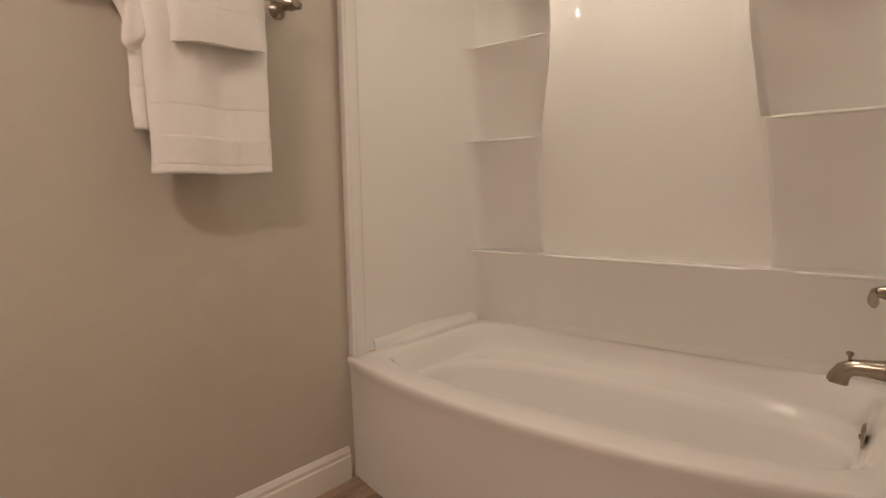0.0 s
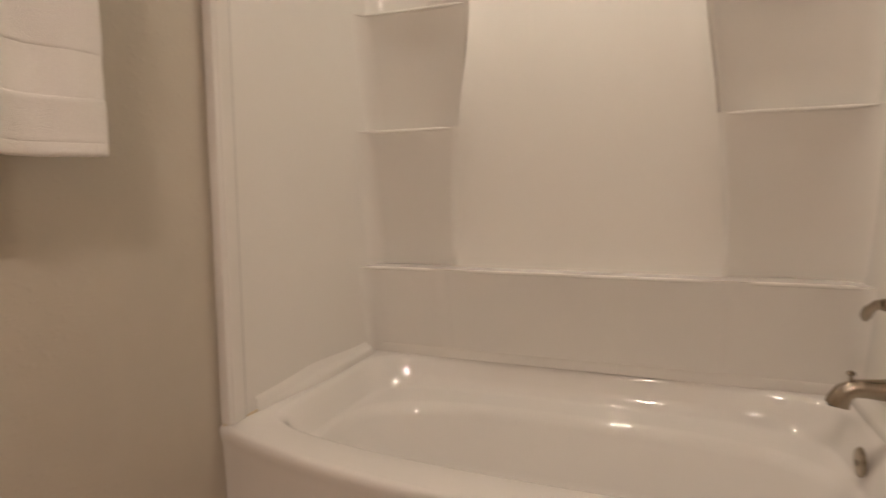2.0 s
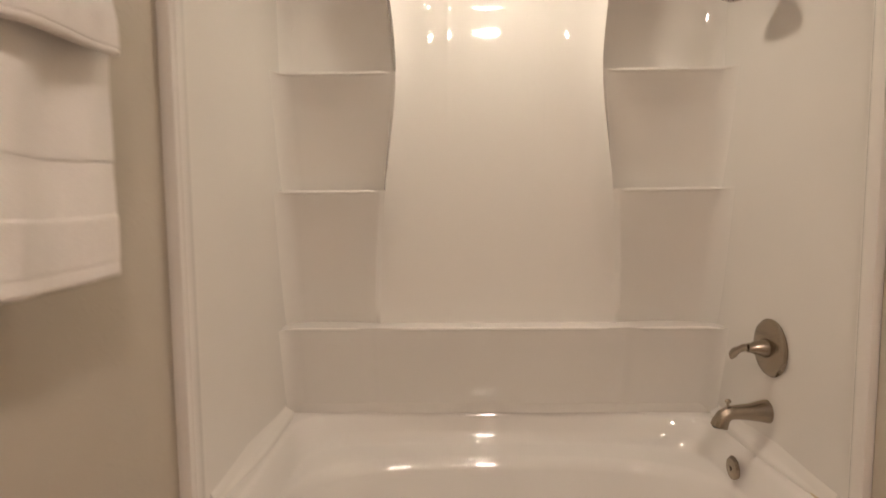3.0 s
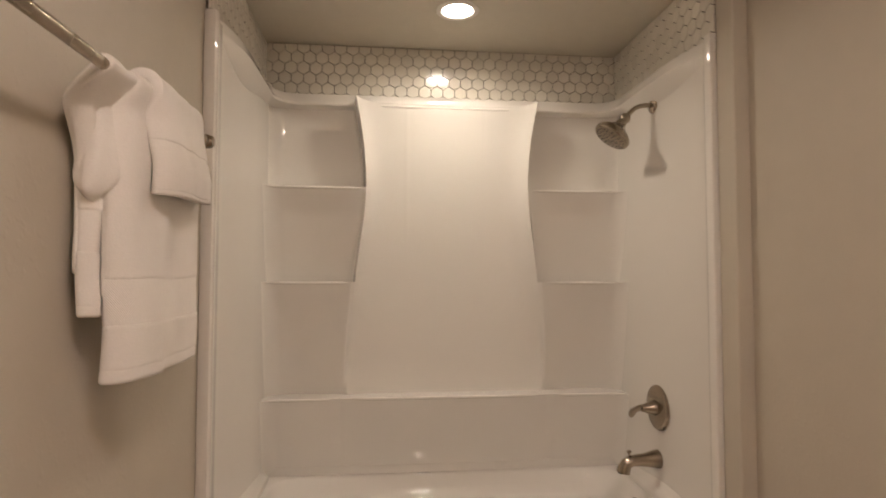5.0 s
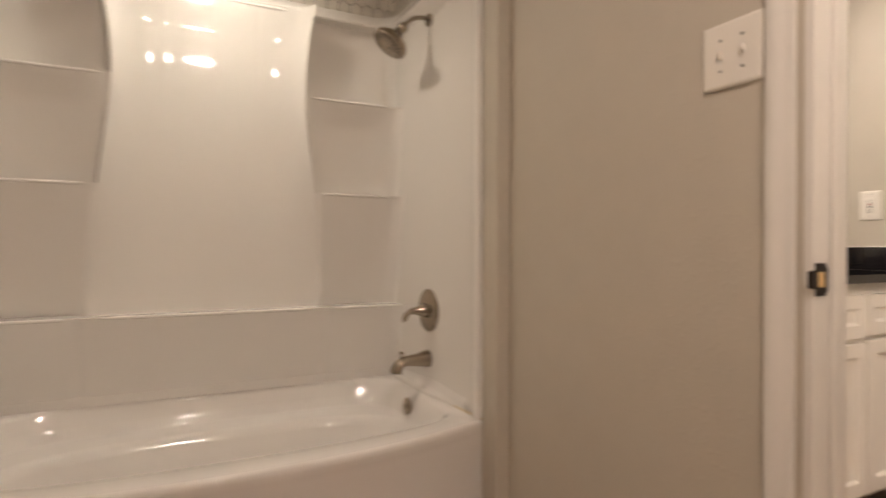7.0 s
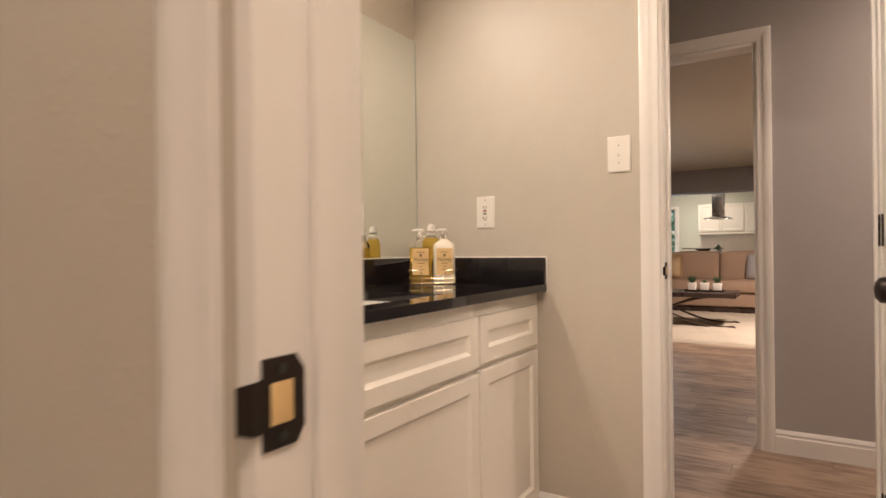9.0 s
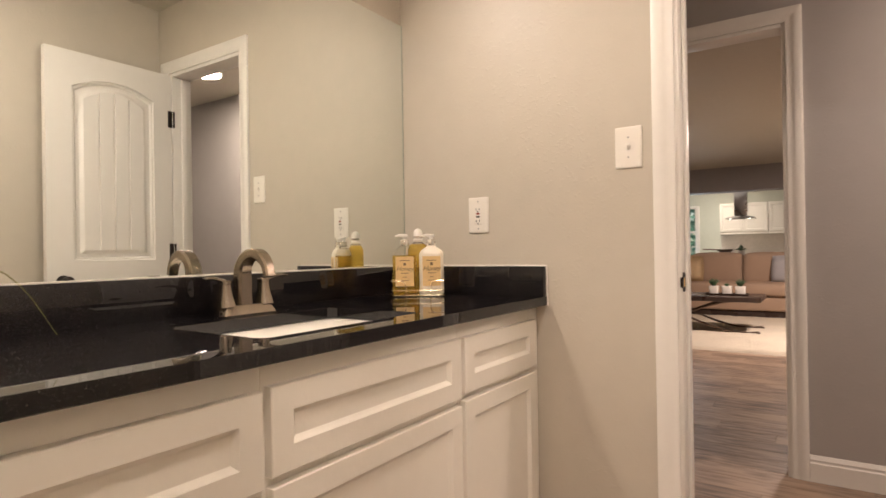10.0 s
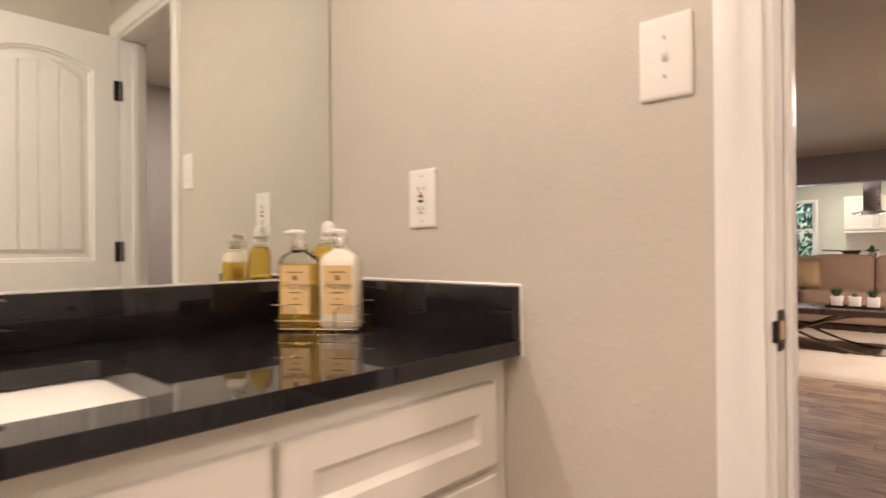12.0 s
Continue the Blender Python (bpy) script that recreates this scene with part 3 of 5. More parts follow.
def stations(z):
    """Places across the panel at one height: they follow the edge of the waisted middle."""
    hw = half_width(z)
    rim = [hw + d for d in (-0.012, -0.007, -0.004, -0.002, 0.0, 0.002, 0.004, 0.007, 0.010, 0.013, 0.016, 0.019, 0.024)]
    mid = [(hw - 0.016) * (k / 56) for k in range(57)]
    side = MIDX - SX0 - 0.062
    out = [rim[-1] + (side - rim[-1]) * k / 22 for k in range(1, 23)]
    half = mid + rim + out
    left = [SX0 + 0.055 * (k / 11) ** 2 for k in range(12)]
    right = [SX1 - 0.055 * (k / 11) ** 2 for k in range(12)]
    return left + [MIDX - d for d in reversed(half)] + [MIDX + d for d in half[1:] if MIDX + d < SX1 - 0.057] + right[::-1]


rows = []
for z, i in zs:
    rows.append([(x - CX, surround_y(x, z, i) - 0.76, z - TZ) for x in stations(z)])
part("back_panel", grid(rows, flip=False), ACRYLIC, surround, angle=50)


for lip in range(3):
    z = LIPS[lip]
    spans = []
    hw = half_width(z)
    if lip == 0:
        spans = [(SX0 + 0.012, MIDX - hw - 0.05), (MIDX - hw + 0.006, MIDX + hw - 0.006), (MIDX + hw + 0.05, SX1 - 0.012)]
    else:
        spans = [(SX0 + 0.012, MIDX - hw - 0.012), (MIDX + hw + 0.012, SX1 - 0.012)]
    for a, b in spans:
        p = [(a + (b - a) * k / 16 - CX, surround_y(a + (b - a) * k / 16, z, lip) - 0.76 + 0.0030, z - TZ - 0.0042) for k in range(17)]
        r = [0.0016, 0.0040] + [0.0060] * 13 + [0.0040, 0.0016]
        part("shelf_lip", tube(p, r, 14), ACRYLIC, surround, angle=80)


def side_panel(x_in, sgn):
    """One end wall of the surround: flange at the front, cove at the back."""
    rows = []
    ys = [0.004, 0.006, 0.012, 0.050, 0.058, 0.066, 0.075, 0.20, 0.35, 0.50, 0.60, 0.66, 0.72, 0.75]
    for k in range(21):
        z = TZ + 0.004 + (SZ1 - TZ) * k / 20
        row = []
        for y in ys:
            if y <= 0.004:
                off = 0.030
            elif y <= 0.05:
                off = -0.003 if y > 0.006 else 0.004
            elif y < 0.07:
                off = -0.003 + 0.010 * smooth01((y - 0.05) / 0.018)
            else:
                off = 0.007 - 0.010 * smooth01((y - 0.38) / 0.18)
            row.append((x_in - sgn * off - CX, y - 0.76, z - TZ))
        rows.append(row)
    part("side_panel", grid(rows, flip=sgn < 0), ACRYLIC, surround, angle=40)
    # wedge-shaped foot ledge
    rows = []
    for k in range(25):
        t = k / 24
        y = 0.10 + 0.58 * t
        w = 0.002 + 0.032 * smooth01(t * 1.7) * (1 - 0.15 * t)
        h = 0.006 + 0.020 * smooth01(t * 1.4)
        rows.append([(x_in + sgn * dx - CX, y - 0.76, dz) for dx, dz in ((-0.010, h + 0.040), (-0.001, h + 0.026), (w * 0.22, h + 0.012), (w * 0.55, h + 0.004), (w * 0.88, h), (w, h - 0.006), (w, 0.0))])
    part("foot_ledge", grid(rows, flip=sgn > 0, cap_ends=True), ACRYLIC, surround, angle=70)


side_panel(SX0, 1)
side_panel(SX1, -1)
# back foot ledge and top rim
rows = []
for k in range(41):
    x = SX0 + 0.01 + (SX1 - SX0 - 0.02) * k / 40
    rows.append([(x - CX, y - 0.76, z) for y, z in ((0.752, 0.052), (0.738, 0.046), (0.730, 0.036), (0.728, 0.024), (0.727, 0.0))])
part("foot_ledge", grid(rows, flip=False), ACRYLIC, surround, angle=70)


def rim_path(off, z, r=0.10):
    p = [(SX0 - 0.03 + off * 0.2, 0.006, z), (SX0 - 0.028 + off * 0.6, 0.10, z), (SX0 - 0.0266 + off * 0.9, 0.18, z)] + [(SX0 - 0.026 + off, 0.25 + 0.07 * k, z) for k in range(6)]
    for k in range(7):
        a = radians(180 - 15 * k)
        p.append((SX0 - 0.026 + off + r + r * math.cos(a), 0.775 - off - r + r * math.sin(a), z))
    q = [(SX0 + SX1 - x, y, zz) for x, y, zz in reversed(p)]
    mid = [(p[-1][0] + (q[0][0] - p[-1][0]) * k / 12, 0.775 - off + (0.012 * math.sin(math.pi * k / 12) ** 2 if off > 0.05 else 0), z) for k in range(1, 12)]
    return p + mid + q


rows = []
for off, z in ((0.000, SZ1 + 0.034), (0.030, SZ1 + 0.034), (0.045, SZ1 + 0.030), (0.052, SZ1 + 0.020), (0.055, SZ1 + 0.004), (0.060, SZ1 - 0.004), (0.064, SZ1 - 0.014), (0.061, SZ1 - 0.020), (0.016, SZ1 - 0.030)):
    rows.append([(x - CX, y - 0.76, zz - TZ) for x, y, zz in rim_path(off, z, 0.10 if z > SZ1 - 0.024 else 0.034)])
# under the rim each end wall leans out in a long lens
rows[-1] = [(x, y, z - 0.048 * max(0.0, math.sin(math.pi * min(max((y + 0.74) / 0.66, 0), 1)))) if y < -0.08 else (x, y, z) for x, y, z in rows[-1]]
part("top_rim", grid(rows, flip=True), ACRYLIC, surround, angle=32)
for s, x in ((1, WL + 0.0006), (-1, 1.5135)):
    rows = []
    for z in (TZ + 0.004, SZ1 + 0.03):
        rows.append([(x - CX, 0.006 - 0.76, z - TZ), (x + s * 0.012 - CX, 0.000 - 0.76, z - TZ), (x + s * 0.030 - CX, 0.001 - 0.76, z - TZ), (x + s * 0.034 - CX, 0.008 - 0.76, z - TZ), (x + s * 0.034 - CX, 0.03 - 0.76, z - TZ)])
    part("front_flange", grid(rows, flip=s < 0), ACRYLIC, surround, angle=50)

# ---- shower fittings ----
RX = 1.4995
shower = empty("shower_fixture", RX, 0.402, 1.876, "brushed nickel shower head on a bent arm", "shower head")
part("flange", lathe([(0.030, 0.0), (0.030, -0.003), (0.026, -0.008), (0.016, -0.011), (0.011, -0.012)], 26, "x"), NICKEL, shower)
armp = [(0, 0, 0), (-0.03, 0.0, 0.0), (-0.055, 0.0, -0.004), (-0.075, 0.0, -0.014), (-0.09, 0.0, -0.028), (-0.112, 0.0, -0.052)]
part("arm", tube(armp, 0.0085, 14), NICKEL, shower)
ax = Vector((-0.60, 0.0, -0.80)).normalized()
turn = ax.to_track_quat("Z", "Y").to_matrix()
for nm, prof, m in (("swivel", [(0.012, -0.012), (0.016, -0.006), (0.017, 0.004), (0.013, 0.012), (0.015, 0.018), (0.017, 0.026)], NICKEL),
                    ("bell", [(0.016, 0.024), (0.019, 0.032), (0.030, 0.044), (0.046, 0.056), (0.055, 0.066), (0.058, 0.074), (0.057, 0.082), (0.053, 0.086)], NICKEL),
                    ("spray_face", [(0.053, 0.0855), (0.050, 0.087), (0.03, 0.088), (0.012, 0.088), (0.004, 0.088)], NICKEL)):
    v, f = lathe([(r * 1.2, h * 1.12) for r, h in prof], 32)
    head = part(nm, ([tuple(turn @ Vector(p) + Vector((-0.112, 0, -0.052))) for p in v], f), m, shower)
for ring, n in ((0.014, 6), (0.028, 12), (0.043, 16), (0.055, 20)):
    for k in range(n):
        a = 2 * math.pi * k / n
        c = turn @ Vector((ring * math.cos(a), ring * math.sin(a), 0.0980)) + Vector((-0.112, 0, -0.052))
        v, f = lathe([(0.0024, 0.0), (0.0024, 0.001), (0.0016, 0.0018)], 6)
        part("nozzle", ([tuple(turn @ Vector(p) + c) for p in v], f), SLOT, head, "dark rubber nozzle")

valve = empty("shower_valve", RX, 0.398, 0.754, "brushed nickel round shower valve plate with a lever", "shower valve")
part("escutcheon", lathe([(0.082, 0.0), (0.082, -0.004), (0.078, -0.009), (0.068, -0.012), (0.03, -0.015), (0.02, -0.016)], 48, "x"), NICKEL, valve)
hub = part("hub", lathe([(0.028, -0.014), (0.027, -0.020), (0.019, -0.046), (0.014, -0.058), (0.013, -0.066)], 28, "x"), NICKEL, valve)
lev = [(-0.062, 0.0, 0.002), (-0.070, 0.012, -0.002), (-0.074, 0.030, -0.012), (-0.076, 0.048, -0.022), (-0.075, 0.064, -0.036), (-0.074, 0.074, -0.048)]
part("lever", tube(lev, [0.010, 0.011, 0.010, 0.012, 0.012, 0.006], 12), NICKEL, hub)

spout = empty("tub_spout", RX, 0.405, 0.557, "brushed nickel tub spout with a diverter knob", "tub spout")
sp = [(0.0, 0, 0.010), (-0.02, 0, 0.010), (-0.05, 0, 0.008), (-0.08, 0.0, 0.008), (-0.105, 0, 0.006), (-0.122, 0, -0.004), (-0.132, 0, -0.022), (-0.135, 0, -0.034)]
part("body", tube(sp, [0.034, 0.030, 0.024, 0.021, 0.020, 0.021, 0.023, 0.024], 22), NICKEL, spout)
part("mouth", lathe([(0.019, -0.0352), (0.016, -0.0345)], 18, "z", (-0.135, 0, 0)), SLOT, spout)
part("diverter_knob", lathe([(0.004, 0.0), (0.004, 0.010), (0.0085, 0.013), (0.0085, 0.018), (0.005, 0.021)], 16, "z", (-0.112, 0, 0.024)), NICKEL, spout)

# ---- towel bar and towels ----
bar = empty("towel_bar", WL, -0.61, 1.555, "brushed nickel towel bar on two turned posts", "towel bar")
BX = 0.083
part("rod", tube([(BX, -0.37, 0), (BX, 0.37, 0)], 0.0095, 16), NICKEL, bar)
for y in (-0.385, 0.385):
    post = part("post", lathe([(0.028, 0.0), (0.028, 0.004), (0.023, 0.010), (0.014, 0.018), (0.011, 0.035), (0.012, 0.055), (0.017, 0.068), (0.017, 0.085), (0.012, 0.098)], 24, "x", (0, y, 0)), NICKEL, bar)
    s = 1 if y > 0 else -1
    part("finial", lathe([(0.012, -0.002), (0.010, 0.010 * s), (0.013, 0.016 * s), (0.011, 0.024 * s), (0.004, 0.028 * s)], 18, "y", (BX, y, 0)), NICKEL, bar)


def side_turn(u):
    """How a thick fold rounds back at its side: a quarter circle over the first fifth."""
    q = min(max((0.22 - u) / 0.22, 0.0), 1.0)
    return 1 - math.sqrt(1 - q * q)


def towel(name, label, top_y, foot_y, front_z, back_z, gap, folds, band=None, amp=0.010, seed=0.0, slant=0.0, tuck=0.0, top_lift=0.0, shift=0.0, pleat=0.0, thick=0.014, draw=0.40):
    """A towel draped over the bar: back flap, over the rod, front flap. top_y, foot_y: its ends along the bar and at the hem; tuck: how far its one side leans to the wall; shift: how far it hangs back from the bar; pleat: depth of the gathered folds."""
    ob = empty(name, WL + BX, (top_y[0] + top_y[1]) / 2, 1.555, label, "towel", "towels on the bar")
    cy = (top_y[0] + top_y[1]) / 2
    top = gap + 0.010
    path = []
    nb, na, nf = 20, 8, 50
    for k in range(nb):
        path.append((-min(top, 0.045), back_z + (1.555 - back_z) * k / nb, "b"))
    for k in range(na + 1):
        a = math.pi - math.pi * k / na
        path.append((top * math.cos(a), 1.555 + top_lift + top * math.sin(a), "t"))
    for k in range(1, nf + 1):
        path.append((top, 1.555 - (1.555 - front_z) * k / nf, "f"))
    nu = 60
    rows = []
    for dx, z, tag in path:
        row = []
        drop = max(0.0, 1.555 - z)
        t = 0.0 if tag == "t" else smooth01(drop / draw)
        ya, yb = top_y[0] + (foot_y[0] - top_y[0]) * t, top_y[1] + (foot_y[1] - top_y[1]) * t
        for j in range(nu + 1):
            u = j / nu
            y = ya + (yb - ya) * u - cy
            g = min(drop / 0.30, 1)
            wob = amp * (0.3 + 1.0 * g) * (math.sin(folds * math.pi * u + seed) + 0.45 * math.sin(2.3 * folds * math.pi * u + seed * 2.1 + 2 * drop))
            wob += 0.005 * noise.noise(Vector((u * 5 + seed, z * 9, 3.1)))
            zz = z
            if tag == "f":
                zz = z - slant * (1 - u) * g + 0.002 * math.sin(folds * math.pi * u + seed) * g
                wob += pleat * (1 - u) ** 1.4 * math.sin(15.0 * u ** 0.8 + 1.0) * (1 - 0.75 * smooth01(drop / 0.36))
                wob -= (tuck * side_turn(u) + 0.012 * side_turn(3.0 * (1 - u))) * min(drop / 0.04, 1) + shift * min(drop / (0.05 if shift > 0 else 0.12), 1)
            if tag == "b":
                wob = 0.003 * math.sin(5 * u + seed) - 0.4 * tuck * side_turn(u) * min(drop / 0.04, 1) - max(shift, 0) * min(drop / 0.05, 1)
            x = max(dx + wob, -BX + 0.012)
            edge = 0.004 * noise.noise(Vector((z * 14, seed + (0 if u < 0.5 else 7), 0)))
            row.append((x, y + edge * (2 * u - 1), zz - 1.555))
        rows.append(row)

    def skin(rs, nm, mat, deep, lab=""):
        o = part(nm, grid(rs, flip=True), mat, ob, lab, angle=180)
        md = o.modifiers.new("thickness", "SOLIDIFY")
        md.thickness, md.offset = deep, 0.0
        md2 = o.modifiers.new("soft", "SUBSURF")
        md2.levels = md2.render_levels = 1
        return o
    i0 = next(i for i, p in enumerate(path) if p[2] == "f" and p[1] <= band[0])
    i1 = next(i for i, p in enumerate(path) if p[2] == "f" and p[1] <= band[1])
    skin(rows[:i0 + 1], "terry_body", TERRY, thick)
    skin(rows[i0 - 1:i1 + 2], "woven_band", DOBBY, thick - 0.003, "flat woven dobby band")
    skin(rows[i1:-2], "terry_border", TERRY, thick + 0.001)
    skin(rows[-4:], "hem", DOBBY, thick - 0.001, "stitched hem")
    return ob


towel("bath_towel", "large white terry bath towel with a woven band", (-0.645, -0.333), (-0.640, -0.333), 1.064, 1.20, 0.004, 2.2, (1.236, 1.168), 0.005, 0.6, 0.004, 0.058, pleat=0.010)
towel("bath_towel", "white terry towel hanging folded behind the front towel", (-0.725, -0.56), (-0.662, -0.570), 1.178, 1.24, 0.0, 2.4, (1.345, 1.285), 0.006, 2.2, 0.008, 0.026, shift=0.050, draw=0.15)
towel("hand_towel", "small white hand towel layered over the bath towel", (-0.598, -0.362), (-0.592, -0.368), 1.388, 1.36, 0.016, 1.3, (1.478, 1.471), 0.005, 1.4, 0.022, 0.032, 0.008, shift=-0.024, thick=0.020)


def towel_bunch():
    ob = empty("bath_towel", WL + 0.042, -0.636, 1.478, "bunched end of a white terry towel hanging in loops", "towel", "towels on the bar")
    rows = []
    for i in range(34):
        t = 0.5 - 0.5 * math.cos(math.pi * i / 33)
        ring = []
        for k in range(22):
            a = 2 * math.pi * k / 22
            r = 0.004 + 0.036 * math.sqrt(max(0.0, 1 - (2 * t - 1) ** 6)) * (0.8 + 0.35 * t)
            w = 1 + 0.13 * math.sin(4 * a + 0.9 * t) + 0.06 * math.sin(9 * a - 1.5 * t) + 0.12 * noise.noise(Vector((math.cos(a) * 2, math.sin(a) * 2, t * 6)))
            z = 0.092 - 0.197 * t
            ring.append((0.8 * r * w * math.cos(a), 0.02 - 0.03 * t + 1.05 * r * w * math.sin(a), z + 0.02 * math.sin(a) * t))
        rows.append(ring)
    o = part("terry_body", grid(rows, closed=True, cap_ends=True, flip=True), TERRY, ob, angle=180)
    md = o.modifiers.new("soft", "SUBSURF")
    md.levels = md.render_levels = 1


towel_bunch()


# ---- ceiling lights that show ----
dl = empty("recessed_light", 0.757, 0.405, TUB_CEIL, "round recessed ceiling light with a white trim ring", "ceiling light")
part("trim_ring", lathe([(0.078, 0.0), (0.078, -0.003), (0.070, -0.006), (0.060, -0.005), (0.058, -0.002)], 40), TRIM, dl)
part("lens", lathe([(0.057, -0.0015), (0.057, -0.0022), (0.01, -0.0022)], 32), LENS, dl)
hl = empty("ceiling_light", 4.10, -2.31, CEIL, "round flush ceiling light with a lit white dome", "ceiling light")
part("base_ring", lathe([(0.112, 0.0), (0.112, -0.012), (0.104, -0.017)], 40), TRIM, hl)
part("diffuser", lathe([(0.102, -0.013), (0.098, -0.018), (0.08, -0.022), (0.05, -0.025), (0.01, -0.026)], 40), DIFFUSER, hl)
bl = empty("ceiling_light", 0.866, -1.76, CEIL, "round flush ceiling light with a lit white dome", "ceiling light")
part("base_ring", lathe([(0.112, 0.0), (0.112, -0.012), (0.104, -0.017)], 40), TRIM, bl)
part("diffuser", lathe([(0.102, -0.013), (0.098, -0.018), (0.08, -0.022), (0.05, -0.025), (0.01, -0.026)], 40), DIFFUSER, bl)


# ---- vanity ----
CT, CB, CF = 0.904, 0.875, -0.475
FRONT = -0.457


def shaker(x0, z0, x1, z1, y_face, parent, name, label=""):
    """A framed front with a sunk panel and a sloped inner edge, facing -y. x and z are relative to the parent."""
    t, w, d, s = 0.019, 0.047, 0.0095, 0.009
    yb, yf = y_face + t, y_face

    def ring(i, y):
        return [(x0 + i, y, z0 + i), (x1 - i, y, z0 + i), (x1 - i, y, z1 - i), (x0 + i, y, z1 - i)]
    rows = [ring(0, yb), ring(0, yf + 0.002), ring(0.002, yf), ring(w, yf), ring(w + 0.0015, yf + 0.0015), ring(w + s, yf + d - 0.001), ring(w + s + 0.002, yf + d)]
    v, f = grid(rows, closed=True, flip=False)
    f.append(tuple(range(len(v) - 4, len(v))))
    return part(name, (v, f), CABINET, parent, label, angle=20)


def cabinet(x0, x1, label, fronts, kick=True):
    ob = empty("vanity_cabinet", (x0 + x1) / 2, 0, 0, label, "cabinet", "vanity cabinets")
    c = (x0 + x1) / 2
    part("carcass", box(x0 - c, FRONT + 0.020, 0.10, x1 - c, VY1 - 0.004, CB - 0.002, 0.001), CABINET, ob)
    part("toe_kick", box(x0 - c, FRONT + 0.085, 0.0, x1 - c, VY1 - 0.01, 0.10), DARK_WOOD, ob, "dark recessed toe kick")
    for nm, a, b, z0, z1 in fronts:
        shaker(a - c, z0, b - c, z1, FRONT, ob, nm)
    return ob


cabinet(1.652, 2.2080, "cream painted vanity drawer unit with framed fronts", [("drawer_front", 1.69, 2.200, 0.664, 0.828), ("drawer_front", 1.69, 2.200, 0.395, 0.648), ("drawer_front", 1.69, 2.200, 0.120, 0.379)])
cabinet(2.2085, 2.8290, "cream painted vanity sink base with framed fronts", [("drawer_front", 2.217, 2.822, 0.677, 0.832), ("cabinet_door", 2.217, 2.822, 0.120, 0.659)])
cabinet(2.8300, 3.325, "cream painted narrow vanity unit with drawer and door", [("drawer_front", 2.839, 3.275, 0.684, 0.832), ("cabinet_door", 2.839, 3.275, 0.120, 0.666)])

SKX0, SKX1, SKY0, SKY1 = 2.256, 2.743, -0.386, -0.075


def rounded_rect(x0, y0, x1, y1, r, n=6):
    p = []
    for cx, cy, a0 in ((x1 - r, y0 + r, -90), (x1 - r, y1 - r, 0), (x0 + r, y1 - r, 90), (x0 + r, y0 + r, 180)):
        for k in range(n + 1):
            a = radians(a0 + 90 * k / n)
            p.append((cx + r * math.cos(a), cy + r * math.sin(a)))
    return p


def outer_match(pts, x0, y0, x1, y1):
    """Points of the outer rectangle, one for each of pts, seen from its middle."""
    cx, cy = (min(p[0] for p in pts) + max(p[0] for p in pts)) / 2, (min(p[1] for p in pts) + max(p[1] for p in pts)) / 2
    out = []
    for q, (px, py) in enumerate(pts):
        n = len(pts) // 4
        corner = [(x1, y0), (x1, y1), (x0, y1), (x0, y0)][q // n]
        t = (q % n) / (n - 1)
        if q // n == 0:
            p = (px if t < 0.5 else x1, y0 if t <= 0.5 else py)
        elif q // n == 1:
            p = (x1 if t <= 0.5 else px, py if t < 0.5 else y1)
        elif q // n == 2:
            p = (px if t < 0.5 else x0, y1 if t <= 0.5 else py)
        else:
            p = (x0 if t <= 0.5 else px, py if t < 0.5 else y0)
        if abs(t - 0.5) < 1e-6:
            p = corner
        out.append(p)
    return out


cut = rounded_rect(SKX0, SKY0, SKX1, SKY1, 0.028)
rim = outer_match(cut, 1.648, CF, 3.325, VY1 - 0.003)
worktop = empty("vanity_worktop", 2.5, -0.15, CT, "polished black granite worktop with an undermount sink cutout", "worktop")


def local(ps, z):
    return [(x - 2.5, y + 0.15, z - CT) for x, y in ps]


rows = [local(cut, CB), local(cut, CT - 0.0006), local(rounded_rect(SKX0 - 0.0006, SKY0 - 0.0006, SKX1 + 0.0006, SKY1 + 0.0006, 0.028), CT), local(outer_match(cut, 1.648, CF + 0.0008, 3.325, VY1 - 0.003), CT),
        local(outer_match(cut, 1.648, CF + 0.0003, 3.325, VY1 - 0.003), CT - 0.0003), local(rim, CT - 0.0008), local(rim, CB + 0.002), local(outer_match(cut, 1.648, CF + 0.002, 3.325, VY1 - 0.003), CB)]
rows.append(rows[0])
part("slab", grid(rows, closed=True, flip=False), GRANITE, worktop, angle=12)
part("back_splash", box(1.648 - 2.5, VY1 - 0.023 + 0.15, 0.0005, 3.3255 - 2.5, VY1 - 0.001 + 0.15, 0.099, 0.0015), GRANITE, worktop)
part("side_splash", box(3.306 - 2.5, CF + 0.004 + 0.15, 0.0005, 3.3285 - 2.5, VY1 - 0.024 + 0.15, 0.099, 0.0015), GRANITE, worktop)
part("caulk_bead", tube([(1.66 - 2.5, VY1 - 0.003 + 0.15, 0.101), (3.324 - 2.5, VY1 - 0.003 + 0.15, 0.101)], 0.003, 8), PLASTIC, worktop, "white caulk bead")
part("caulk_bead", tube([(3.3275 - 2.5, VY1 - 0.004 + 0.15, 0.101), (3.3275 - 2.5, CF + 0.004 + 0.15, 0.101), (3.3280 - 2.5, CF + 0.001 + 0.15, 0.10), (3.3280 - 2.5, CF - 0.001 + 0.15, -0.031)], 0.003, 8), PLASTIC, worktop, "white caulk bead")

